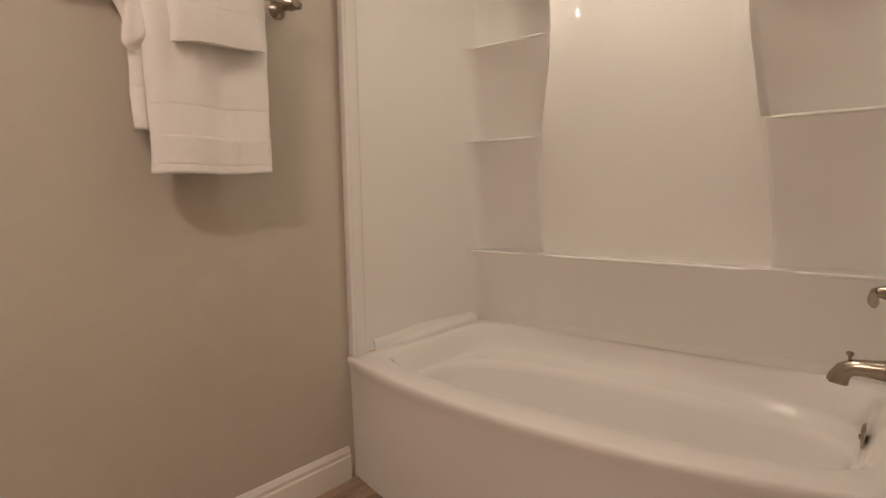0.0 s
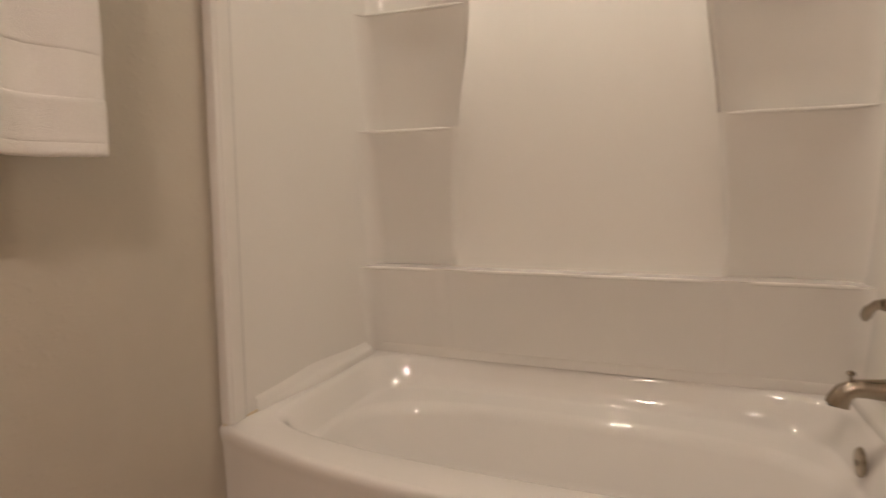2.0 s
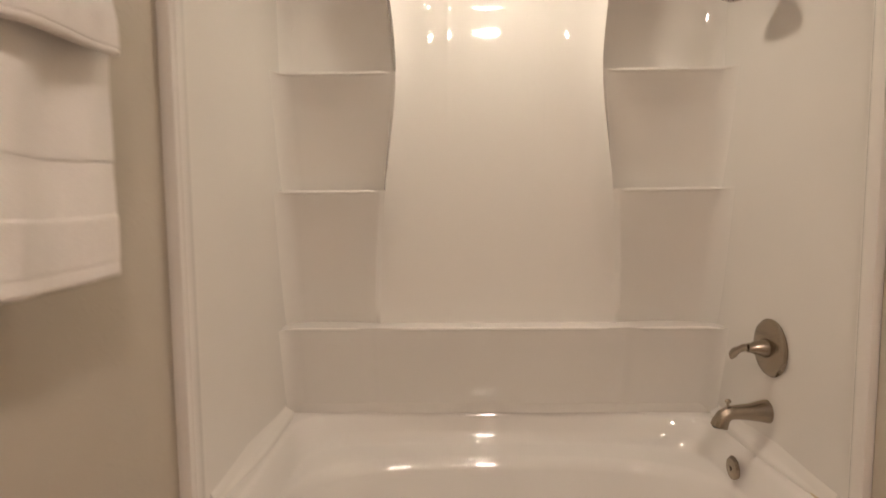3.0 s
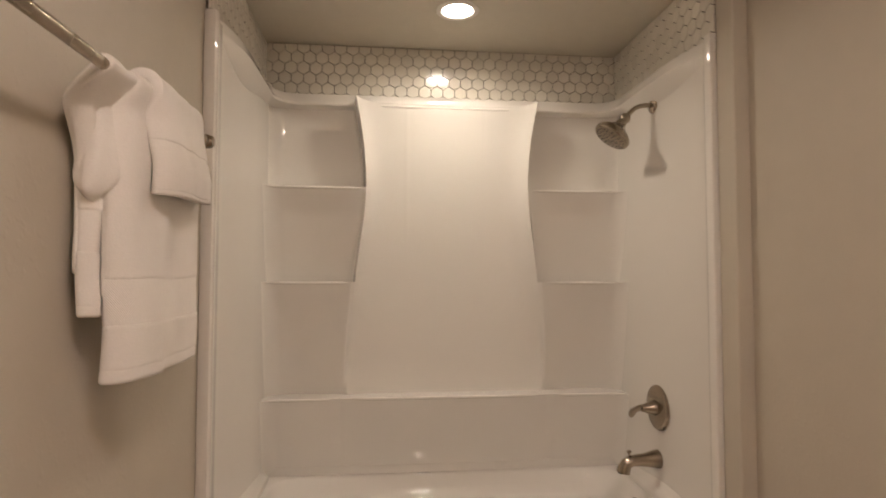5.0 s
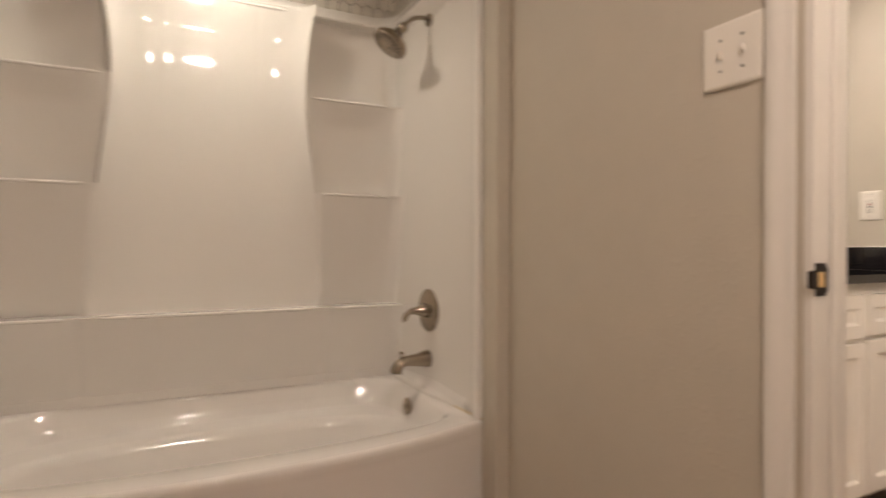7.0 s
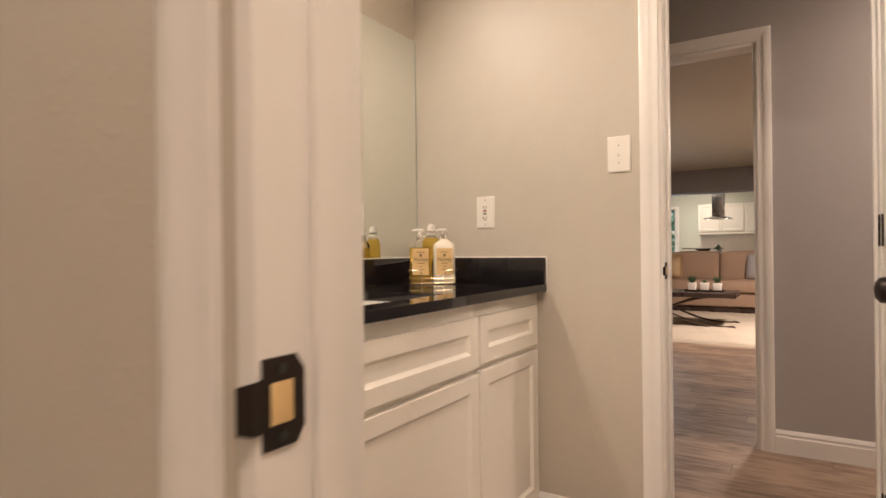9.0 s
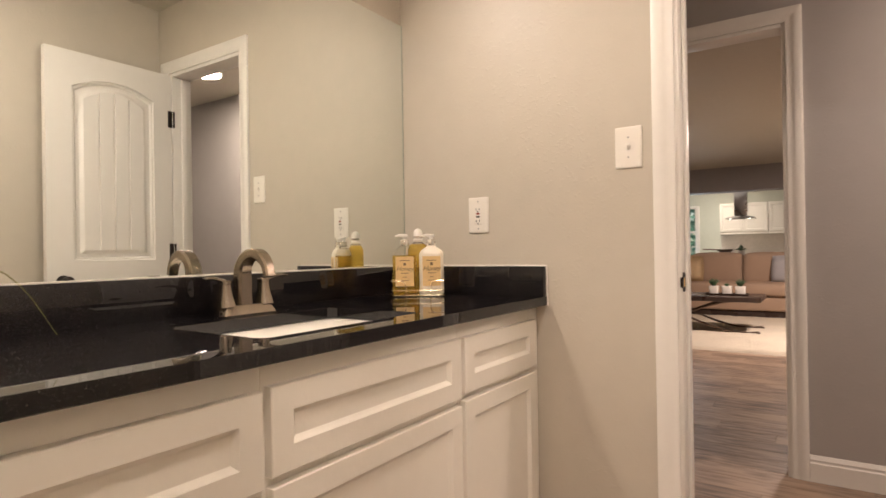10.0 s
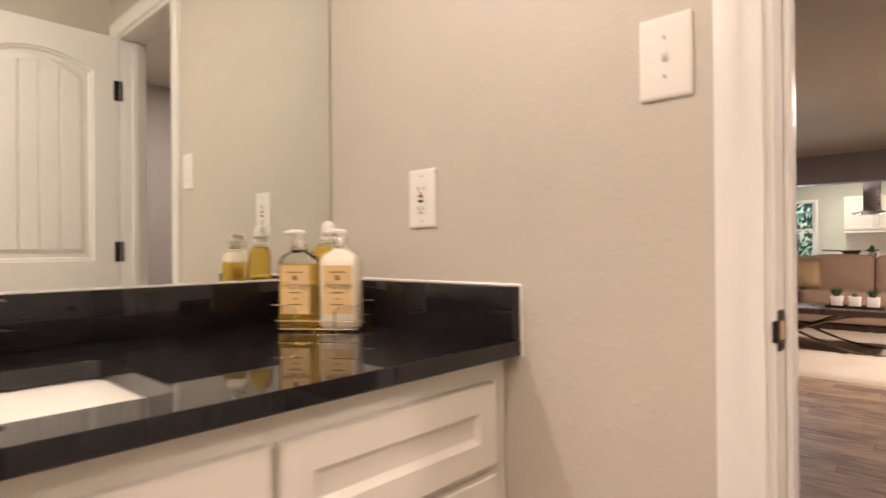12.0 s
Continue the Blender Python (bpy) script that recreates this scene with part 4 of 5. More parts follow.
sink = empty("undermount_sink", 2.51, -0.25, CB, "white porcelain rectangular undermount sink", "sink")
rows = []
for g, z, r in ((0.022, -0.001, 0.04), (0.004, -0.001, 0.034), (0.0, -0.004, 0.032), (-0.006, -0.02, 0.036), (-0.016, -0.09, 0.05), (-0.030, -0.118, 0.055), (-0.055, -0.130, 0.06), (-0.13, -0.134, 0.03)):
    rows.append([(x - 2.51, y + 0.25, z) for x, y in rounded_rect(SKX0 - g, SKY0 - g, SKX1 + g, SKY1 + g, r)])
v, f = grid(rows, closed=True, flip=False)
f.append(tuple(range(len(v) - len(cut), len(v))))
part("bowl", (v, f), PORCELAIN, sink, angle=70)
part("drain", lathe([(0.032, -0.1335), (0.032, -0.131), (0.024, -0.129), (0.005, -0.128)], 24), NICKEL, sink)

faucet = empty("faucet", 2.507, -0.002, CT, "brushed nickel two-handle centreset faucet with an arched spout", "faucet")
rows = []
for g, z in ((0.0, 0.0), (0.001, 0.004), (-0.002, 0.010), (-0.006, 0.018), (-0.010, 0.024), (-0.012, 0.026), (-0.024, 0.0265)):
    rows.append([(x, y, z) for x, y in rounded_rect(-0.077 - g, -0.027 - g, 0.077 + g, 0.027 + g, 0.006, 3)])
part("base", grid(rows, closed=True, cap_ends=True), NICKEL, faucet)
path = [(0, 0.010, 0.022), (0, 0.012, 0.055), (0, 0.010, 0.085)] + [(0, 0.010 - 0.052 + 0.052 * math.cos(radians(a)), 0.100 + 0.055 * math.sin(radians(a))) for a in range(0, 166, 12)] + [(0, -0.096, 0.098)]
rows = []
for i, p in enumerate(path):
    q0, q1 = Vector(path[max(i - 1, 0)]), Vector(path[min(i + 1, len(path) - 1)])
    d = (q1 - q0).normalized()
    n = Vector((1, 0, 0)).cross(d)
    k = i / (len(path) - 1)
    hw, hd = 0.021 - 0.007 * k, 0.019 - 0.009 * k
    rows.append([tuple(Vector(p) + Vector((1, 0, 0)) * (hw * cx) + n * (hd * cy)) for cx, cy in ((-1, -0.6), (-0.75, -1), (0.75, -1), (1, -0.6), (1, 0.6), (0.75, 1), (-0.75, 1), (-1, 0.6))])
part("spout", grid(rows, closed=True, cap_ends=True), NICKEL, faucet, angle=30)
for s in (-1, 1):
    cx = s * 0.058
    rows = []
    for z, w in ((0.024, 0.021), (0.034, 0.019), (0.055, 0.014), (0.074, 0.0115), (0.080, 0.011), (0.081, 0.0125), (0.088, 0.0125), (0.090, 0.011)):
        rows.append([(cx + a, b + 0.002, z) for a, b in rounded_rect(-w, -w, w, w, w * 0.35, 3)])
    h = part("handle", grid(rows, closed=True, cap_ends=True), NICKEL, faucet)
    lp = [(cx, 0.002, 0.087), (cx + s * 0.018, 0.000, 0.092), (cx + s * 0.035, -0.004, 0.097), (cx + s * 0.052, -0.008, 0.098), (cx + s * 0.066, -0.011, 0.0965)]
    rows = []
    for i, p in enumerate(lp):
        w, t = (0.010, 0.010, 0.009, 0.0085, 0.007)[i], (0.006, 0.005, 0.004, 0.0032, 0.0025)[i]
        rows.append([(p[0], p[1] + a * w, p[2] + b * t) for a, b in ((-1, -0.5), (-0.5, -1), (0.5, -1), (1, -0.5), (1, 0.5), (0.5, 1), (-0.5, 1), (-1, 0.5))])
    part("lever", grid(rows, closed=True, cap_ends=True, flip=s < 0), NICKEL, h)
part("lift_rod", tube([(0, 0.024, 0.026), (0, 0.024, 0.105)], 0.0028, 8), NICKEL, faucet)
part("lift_knob", lathe([(0.003, 0.104), (0.007, 0.107), (0.007, 0.118), (0.004, 0.121)], 14, "z", (0, 0.024, 0)), NICKEL, faucet)

mirror = empty("wall_mirror", 2.5, VY1, 1.005, "large frameless wall mirror over the vanity", "mirror")
part("glass", box(1.70 - 2.5, -0.0055, 0.002, 3.3245 - 2.5, -0.0005, 0.930, 0.0004, 1), MIRROR, mirror, smooth=False)
part("edge_channel", box(3.3250 - 2.5, -0.007, 0.002, 3.3285 - 2.5, -0.0005, 0.930), EDGE_GLASS, mirror, "thin pale green glass edge")


# ---- plant at the end of the worktop ----
plant = empty("potted_plant", 1.760, -0.200, CT + 0.0006, "potted plant with long arching yellow-green leaves", "potted plant")
part("pot", lathe([(0.004, 0.0), (0.036, 0.0), (0.040, 0.004), (0.047, 0.080), (0.050, 0.086), (0.046, 0.086), (0.043, 0.070), (0.004, 0.068)], 28), POT, plant)


def blade(reach, turn, rise, drop, wide):
    """One strap leaf: up from the pot, over an arch and down to a point."""
    rows = []
    c, s = math.cos(turn), math.sin(turn)
    for k in range(15):
        t = k / 14
        r = 0.008 + reach * t
        z = 0.066 + rise * math.sin(math.pi * min(t * 1.05, 1) * 0.62) - drop * t ** 3
        w = wide * (0.55 + 0.9 * t) * (1 - t ** 2.2) + 0.0006
        rows.append([(r * c - s * w * q, r * s + c * w * q, z - 0.25 * w * (1 - q * q) + (0.0008 if up else 0)) for q, up in ((-1, 1), (0, 1), (1, 1), (1, 0), (0, 0), (-1, 0))])
    part("leaf", grid(rows, closed=True, cap_ends=True), BLADE, plant, angle=60)


blade(0.216, math.atan2(-0.048, 0.213), 0.115, 0.140, 0.0062)
for reach, turn, rise, drop, wide in ((0.10, 2.2, 0.16, 0.08, 0.006), (0.09, 3.4, 0.18, 0.07, 0.007), (0.11, 4.4, 0.15, 0.09, 0.006), (0.08, 1.2, 0.19, 0.06, 0.006), (0.08, 5.3, 0.17, 0.07, 0.006)):
    blade(reach, turn, rise, drop, wide)

# ---- soap bottles in a wire caddy ----
def flat_bottle(x, y, rz, label, filled, liquid, wide=0.042, deep=0.026, body=0.150, labelled=True, z0=0.006, domed=False):
    ob = empty("soap_bottle", x, y, CT + z0, label, "soap bottle", "soap bottles in the caddy", rz)
    prof = [(0.90, 0.0), (1.0, 0.006), (1.0, body - 0.014), (0.96, body - 0.006), (0.84, body + 0.002), (0.60, body + 0.009), (0.40, body + 0.014), (0.36, body + 0.018), (0.36, body + 0.026)]

    def shell(lo, hi):
        rows = []
        cuts = sorted(set([z for _, z in prof if lo < z < hi] + [lo, min(hi, prof[-1][1])]))
        for z in cuts:
            k = next(i for i in range(len(prof) - 1) if z <= prof[i + 1][1])
            (sa, za), (sb, zb) = prof[k], prof[k + 1]
            s = sa + (sb - sa) * (z - za) / (zb - za)
            w, d = wide * s, deep * (s if s > 0.6 else max(s * 1.35, 0.45))
            rows.append([(p, q, z) for p, q in rounded_rect(-w, -d, w, d, min(w, d) * 0.62, 5)])
        return grid(rows, closed=True, cap_ends=True)
    if liquid is SOAP:
        part("liquid", shell(0.0, filled), SOAP, ob, "amber liquid")
        part("bottle", shell(filled + 0.0002, 1), CLEAR, ob, "clear plastic")
    else:
        part("bottle", shell(0.0, 1), liquid, ob)
    nz = body + 0.024
    if domed:
        cap = part("cap", lathe([(0.0165, nz - 0.004), (0.0165, nz + 0.012), (0.0150, nz + 0.014), (0.0155, nz + 0.022), (0.0140, nz + 0.030), (0.0085, nz + 0.036), (0.002, nz + 0.038)], 26), PLASTIC, ob, "rounded white cap")
        part("cap_band", lathe([(0.0170, nz + 0.003), (0.0172, nz + 0.008), (0.0170, nz + 0.011)], 26), CHROME, cap)
    else:
        collar = part("collar", lathe([(0.0155, nz - 0.005), (0.0158, nz - 0.003), (0.0158, nz + 0.013), (0.0140, nz + 0.016)], 26), CHROME, ob, "silver collar")
        stem = part("pump_stem", lathe([(0.007, nz + 0.015), (0.006, nz + 0.024), (0.0115, nz + 0.025), (0.0120, nz + 0.031), (0.008, nz + 0.034)], 20), PLASTIC, collar)
        part("pump_nozzle", tube([(0, 0, nz + 0.029), (-0.016, 0, nz + 0.031), (-0.032, 0, nz + 0.028)], [0.006, 0.005, 0.0035], 10), PLASTIC, collar)
    if labelled:
        yl = -deep - 0.0006
        tag = part("label", box(-0.031, yl, 0.030, 0.031, yl + 0.0005, body - 0.018), LABEL, ob, "tan paper label")
        for w, z, h in ((0.017, 0.118, 0.0012), (0.0045, 0.106, 0.005), (0.013, 0.075, 0.0012), (0.006, 0.062, 0.001), (0.014, 0.050, 0.0012)):
            part("print_bar", box(-w, yl - 0.0006, z - h, w, yl - 0.0002, z + h), INK, tag)
        cu = bpy.data.curves.new("word", "FONT")
        cu.body, cu.size, cu.align_x, cu.shear = "Honey", 0.022, "CENTER", 0.35
        w = new("word", cu)
        dg = bpy.context.evaluated_depsgraph_get()
        me = bpy.data.meshes.new_from_object(w.evaluated_get(dg))
        bpy.data.objects.remove(w)
        me.materials.clear()
        me.materials.append(INK)
        t = new("label_word", me)
        t.parent = tag
        t.matrix_local = pose(0, yl - 0.0006, 0.083, 90, 0, 0)
    return ob


RZ = -54
FACE = Matrix.Rotation(radians(RZ), 3, "Z")
CADX, CADY = 3.176, -0.060


def on_caddy(a, b):
    p = FACE @ Vector((a, b, 0))
    return CADX + p.x, CADY + p.y


flat_bottle(*on_caddy(-0.046, -0.012), RZ, "clear plastic pump bottle of amber liquid soap with tan label", 0.136, SOAP)
flat_bottle(*on_caddy(0.046, -0.012), RZ, "cream plastic pump bottle of lotion with tan label", 0.2, LOTION)
flat_bottle(*on_caddy(0.0, 0.044), RZ, "taller amber bottle with a rounded white cap behind the others", 0.175, SOAP, 0.036, 0.026, 0.168, False, domed=True)
caddy = empty("wire_caddy", CADX, CADY, CT, "gold-toned wire caddy holding three soap bottles", "caddy", rz=RZ)
for z, g in ((0.005, 0.0), (0.022, 0.003)):
    part("ring", tube([(a, b, z) for a, b in rounded_rect(-0.094 - g, -0.045 - g, 0.094 + g, 0.075 + g, 0.02, 4)], 0.0016, 8, True), WIRE, caddy)
for a in (-0.06, -0.03, 0.0, 0.03, 0.06):
    part("rib", tube([(a, -0.045, 0.004), (a, 0.075, 0.004)], 0.0018, 6), WIRE, caddy)
for s in (-1, 1):
    for b, o in ((-0.047, -1), (0.077, 1)):
        hp = [(s * 0.042, b, 0.002), (s * 0.042, b, 0.038), (s * 0.045, b, 0.048), (s * 0.053, b, 0.054), (s * 0.064, b, 0.055), (s * 0.093, b, 0.055)]
        part("guard_hook", tube(hp, 0.0017, 8), WIRE, caddy)
        part("foot", lathe([(0.002, 0.0), (0.0035, 0.0015), (0.0035, 0.004), (0.001, 0.006)], 10, "z", (s * 0.042, b, 0)), WIRE, caddy)


# ---- switches and outlet ----
def plate(name, label, category, m, wide, high):
    """A wall plate built facing -y at its own origin, then set at m."""
    ob = new(name)
    ob.matrix_world = m
    tagged(ob, label, category)
    rows = []
    for g, y in ((0.0, 0.0), (0.0, -0.0035), (-0.003, -0.0058), (-0.006, -0.0062), (-0.02, -0.0062)):
        rows.append([(a, y, b) for a, b in rounded_rect(-wide / 2 - g, -high / 2 - g, wide / 2 + g, high / 2 + g, 0.003, 3)])
    part("face_plate", grid(rows, closed=True, cap_ends=True, flip=True), PLASTIC, ob)
    return ob


def toggle(ob, x):
    part("toggle_slot", box(x - 0.0055, -0.0068, -0.0125, x + 0.0055, -0.0063, 0.0125), TRIM, ob)
    rows = []
    for y, z, w, h in ((-0.006, 0.0, 0.0045, 0.009), (-0.009, 0.002, 0.0042, 0.008), (-0.012, 0.005, 0.0038, 0.005), (-0.013, 0.006, 0.002, 0.002)):
        rows.append([(x + a, y, z + b) for a, b in rounded_rect(-w, -h, w, h, w * 0.5, 2)])
    part("toggle", grid(rows, closed=True, cap_ends=True, flip=True), PLASTIC, ob)
    for z in (-0.030, 0.030):
        part("screw", lathe([(0.0032, -0.0062), (0.0030, -0.0072), (0.001, -0.0074)], 12, "y", (x, 0, z)), STEEL, ob)


sw = plate("light_switch", "white plastic single toggle light switch plate", "light switch", pose(VX1 - 0.0005, -0.748, 1.364, 0, 0, -90), 0.080, 0.126)
toggle(sw, 0.0)
dsw = plate("light_switch", "white plastic double toggle light switch plate", "light switch", pose(WR - 0.0005, -0.855, 1.369, 0, 0, -90), 0.127, 0.127)
toggle(dsw, -0.023)
toggle(dsw, 0.023)
out = plate("power_outlet", "white outlet plate with red and black test buttons", "power outlet", pose(VX1 - 0.0005, -0.2195, 1.184, 0, 0, -90), 0.080, 0.126)
socket = part("socket_face", box(-0.0165, -0.0085, -0.034, 0.0165, -0.006, 0.034, 0.001), PLASTIC, out)
part("test_button", box(-0.007, -0.0100, 0.002, 0.007, -0.0083, 0.008, 0.0006), RED, socket, "red reset button")
part("test_button", box(-0.007, -0.0100, -0.009, 0.007, -0.0083, -0.003, 0.0006), BLACK_BTN, socket, "black test button")
for zc in (-0.021, 0.021):
    for x, h in ((-0.0065, 0.0042), (0.0065, 0.0034)):
        part("socket_slot", box(x - 0.0012, -0.0089, zc - h, x + 0.0012, -0.0084, zc + h), SLOT, socket)
    part("ground_hole", lathe([(0.0026, -0.0086), (0.0022, -0.0090)], 10, "y", (0, 0, zc - 0.009)), SLOT, socket)
for z in (-0.048, 0.048):
    part("screw", lathe([(0.0030, -0.0062), (0.0028, -0.0072), (0.001, -0.0074)], 12, "y", (0, 0, z)), STEEL, out)

# ---- open door beside the hall doorway ----
DW, DH, DT = 0.605, 2.03, 0.035
leaf = empty("door", VX1 - 0.004, ES + 0.012, 0.008, "open white door with an arched plank panel and black knob", "door", rz=180)
leaf["kind"] = ""
# built along +x from the hinge; its +y side faces away from the mirror, so the panel lies on the -y side
PX0, PX1 = 0.098, 0.492


def arch_ring(i, y, z0, z1, rise, n=14):
    p = [(PX0 + i, y, z0 + i), (PX1 - i, y, z0 + i)]
    for k in range(n + 1):
        t = k / n
        x = PX1 - i - (PX1 - PX0 - 2 * i) * t
        p.append((x, y, z1 - i - rise + rise * (1 - (2 * t - 1) ** 2) if rise else z1 - i))
    return p


def panel(z0, z1, rise, name):
    """A sunk panel whose raised field is cut by three V-grooves."""
    rows = [arch_ring(0.0, -0.0002, z0, z1, rise), arch_ring(0.004, 0.007, z0, z1, rise), arch_ring(0.010, 0.0075, z0, z1, rise), arch_ring(0.018, 0.016, z0, z1, rise),
            arch_ring(0.034, 0.016, z0, z1, rise), arch_ring(0.052, 0.006, z0, z1, rise)]
    v, f = grid(rows, closed=True, flip=False)
    o = part(name, (v, f), TRIM, leaf, angle=25)
    i = 0.052
    xs_ = {PX0 + i: 0.006, PX1 - i: 0.006}
    for k in (1, 2, 3):
        x = PX0 + i + (PX1 - PX0 - 2 * i) * k / 4
        xs_[x - 0.0045], xs_[x], xs_[x + 0.0045] = 0.006, 0.0125, 0.006
    for k in range(1, 14):
        x = PX1 - i - (PX1 - PX0 - 2 * i) * k / 14
        if all(abs(x - q) > 0.006 for q in list(xs_)):
            xs_[x] = 0.006
    lo, hi = [], []
    for x in sorted(xs_):
        t = (PX1 - i - x) / (PX1 - PX0 - 2 * i)
        lo.append((x, xs_[x], z0 + i))
        hi.append((x, xs_[x], z1 - i - rise + rise * (1 - (2 * t - 1) ** 2) if rise else z1 - i))
    part("plank_field", grid([lo, hi]), TRIM, o, angle=10)
    return o


panel(1.03, 1.92, 0.055, "upper_panel")
panel(0.13, 0.86, 0.0, "lower_panel")


def face_with_holes():
    """The front skin of the leaf as strips round its two panels."""
    bm = bmesh.new()

    def quad(x0, z0, x1, z1):
        bm.faces.new([bm.verts.new(p) for p in ((x0, 0, z0), (x1, 0, z0), (x1, 0, z1), (x0, 0, z1))])
    quad(0, 0, PX0, DH)
    quad(PX1, 0, DW, DH)
    quad(PX0, 0, PX1, 0.13)
    quad(PX0, 0.86, PX1, 1.03)
    n = 14
    for k in range(n):
        xa, xb = PX1 - (PX1 - PX0) * k / n, PX1 - (PX1 - PX0) * (k + 1) / n
        za, zb = [1.92 - 0.055 + 0.055 * (1 - (2 * (kk / n) - 1) ** 2) for kk in (k, k + 1)]
        bm.faces.new([bm.verts.new(p) for p in ((xb, 0, zb), (xa, 0, za), (xa, 0, DH), (xb, 0, DH))])
    bmesh.ops.remove_doubles(bm, verts=bm.verts[:], dist=0.0001)
    return bm


part("front_skin", face_with_holes(), TRIM, leaf, smooth=False)
part("core", box(0, 0.0185, 0, DW, DT, DH), TRIM, leaf)
part("edge_strip", merge(box(0, 0.0002, 0, 0.004, 0.0184, DH), box(DW - 0.004, 0.0002, 0, DW, 0.0184, DH), box(0.0041, 0.0002, DH - 0.004, DW - 0.0041, 0.0184, DH)), TRIM, leaf)
knob = part("knob", lathe([(0.030, 0.0), (0.030, -0.006), (0.014, -0.010), (0.011, -0.030), (0.020, -0.038), (0.027, -0.050), (0.026, -0.060), (0.016, -0.068), (0.004, -0.070)], 28, "y", (DW - 0.066, 0, 0.935)), BRONZE, leaf, "round dark bronze knob")
part("latch_bolt", box(DW, 0.010, 0.912, DW + 0.010, 0.026, 0.938, 0.002), CHROME, leaf, "metal latch bolt")
for z in (0.28, 1.07, 1.79):
    part("hinge", merge(box(-0.012, -0.004, z - 0.045, 0.020, -0.0004, z + 0.045, 0.001), box(-0.016, -0.010, z - 0.045, -0.006, -0.002, z + 0.045, 0.003)), BRONZE, leaf, "black hinge")

# ---- living room and kitchen, seen through the doorways ----
rug = empty("area_rug", 10.1, 0.1, -0.006, "thick cream shag rug on the wood floor", "rug")
rug.matrix_world = pose(9.84, 0.16, -0.006, 0, 0, 0)
rows = []
random.seed(5)
for i in range(90):
    row = []
    for j in range(110):
        u, w = i / 89, j / 109
        ex, ey = min(u, 1 - u), min(w, 1 - w)
        h = 0.030 * smooth01(min(ex * 3.7, ey * 4.4) / 0.04) + 0.012 * random.random() * (1 if min(ex, ey) > 0 else 0)
        jx = 0.012 * (random.random() - 0.5)
        row.append((-1.93 + 3.7 * u + jx, -2.2 + 4.4 * w + 0.012 * (random.random() - 0.5), h))
    rows.append(row)
part("pile_surface", grid(rows, flip=True), RUG, rug, angle=180)


def cushion(x0, y0, z0, x1, y1, z1, puff=0.03, n=12, tilt=0.0):
    """A stuffed block with rounded edges."""
    bm = bmesh.new()
    bmesh.ops.create_cube(bm, size=2)
    bmesh.ops.subdivide_edges(bm, edges=bm.edges[:], cuts=n, use_grid_fill=True)
    cx, cy, cz = (x0 + x1) / 2, (y0 + y1) / 2, (z0 + z1) / 2
    hx, hy, hz = (x1 - x0) / 2, (y1 - y0) / 2, (z1 - z0) / 2
    for v in bm.verts:
        p = v.co.copy()
        q = 10.0
        r = (abs(p.x) ** q + abs(p.y) ** q + abs(p.z) ** q) ** (1 / q)
        p = p / max(r, 1e-6)
        bul = puff * (1 - p.y ** 2) * (1 - p.z ** 2)
        x = p.x * hx + (bul if p.x > 0 else -bul) * (abs(p.x) > 0.8)
        z = p.z * hz + puff * 0.7 * (1 - p.y ** 2) * (1 - p.x ** 2) * (p.z > 0.8)
        v.co = Vector((cx + x + tilt * (p.z * hz), cy + p.y * hy, cz + z))
    return bm


sofa = empty("sofa", 11.36, 0.19, 0.02, "beige fabric three-seat sofa with loose cushions", "sofa")
sofa.scale = (1.0, 0.96, 0.895)
part("base", cushion(-0.42, -1.35, 0.10, 0.50, 1.35, 0.36, 0.005), SOFA, sofa)
# dark-coloured box stands for the shadow strip under the sofa
part("plinth", box(-0.38, -1.30, 0.0, 0.46, 1.30, 0.10, 0.01), DARK_WOOD, sofa, "dark strip standing for the shade beneath the sofa")
part("back", cushion(0.26, -1.35, 0.30, 0.52, 1.35, 0.96, 0.01), SOFA, sofa)
for k in range(3):
    y0 = -1.33 + 0.16 + k * 0.782
    part("seat_cushion", cushion(-0.46, y0, 0.35, 0.30, y0 + 0.775, 0.56, 0.02), SOFA, sofa)
    part("back_cushion", cushion(0.02, y0, 0.52, 0.30, y0 + 0.775, 1.045, 0.03, tilt=0.12), SOFA, sofa)
for s in (-1, 1):
    part("arm", cushion(-0.44, s * 1.26 - 0.10, 0.10, 0.48, s * 1.26 + 0.10, 0.70, 0.02), SOFA, sofa)
for nm, yy, mat, lab, rz in (("throw_pillow", 0.55, PILLOW_GOLD, "gold sequinned throw pillow on the sofa", 8), ("throw_pillow", -0.78, PILLOW_GREY, "grey satin throw pillow on the sofa", -10)):
    ob = empty(nm, 11.26, yy, 0.522, lab, "pillow", "throw pillows", rz)
    rows = []
    for i in range(17):
        rows.append([])
        for j in range(17):
            a, b = i / 8 - 1, j / 8 - 1
            th = 0.075 * (1 - a ** 4) ** 0.6 * (1 - b ** 4) ** 0.6
            rows[-1].append((-th - 0.05 + 0.10 * (b + 1) * 0.5, a * 0.21 * (1 - 0.06 * b * b), 0.20 + b * 0.20 * (1 - 0.06 * a * a)))
    back = [[(2 * (-0.05 + 0.10 * (j / 8) * 0.5) - p[0], p[1], p[2]) for j, p in enumerate(r)] for r in rows]
    va, fa = grid(rows)
    vb, fb = grid(back, flip=True)
    part("cover", (va + vb, fa + [tuple(i + len(va) for i in q) for q in fb]), mat, ob, angle=70)

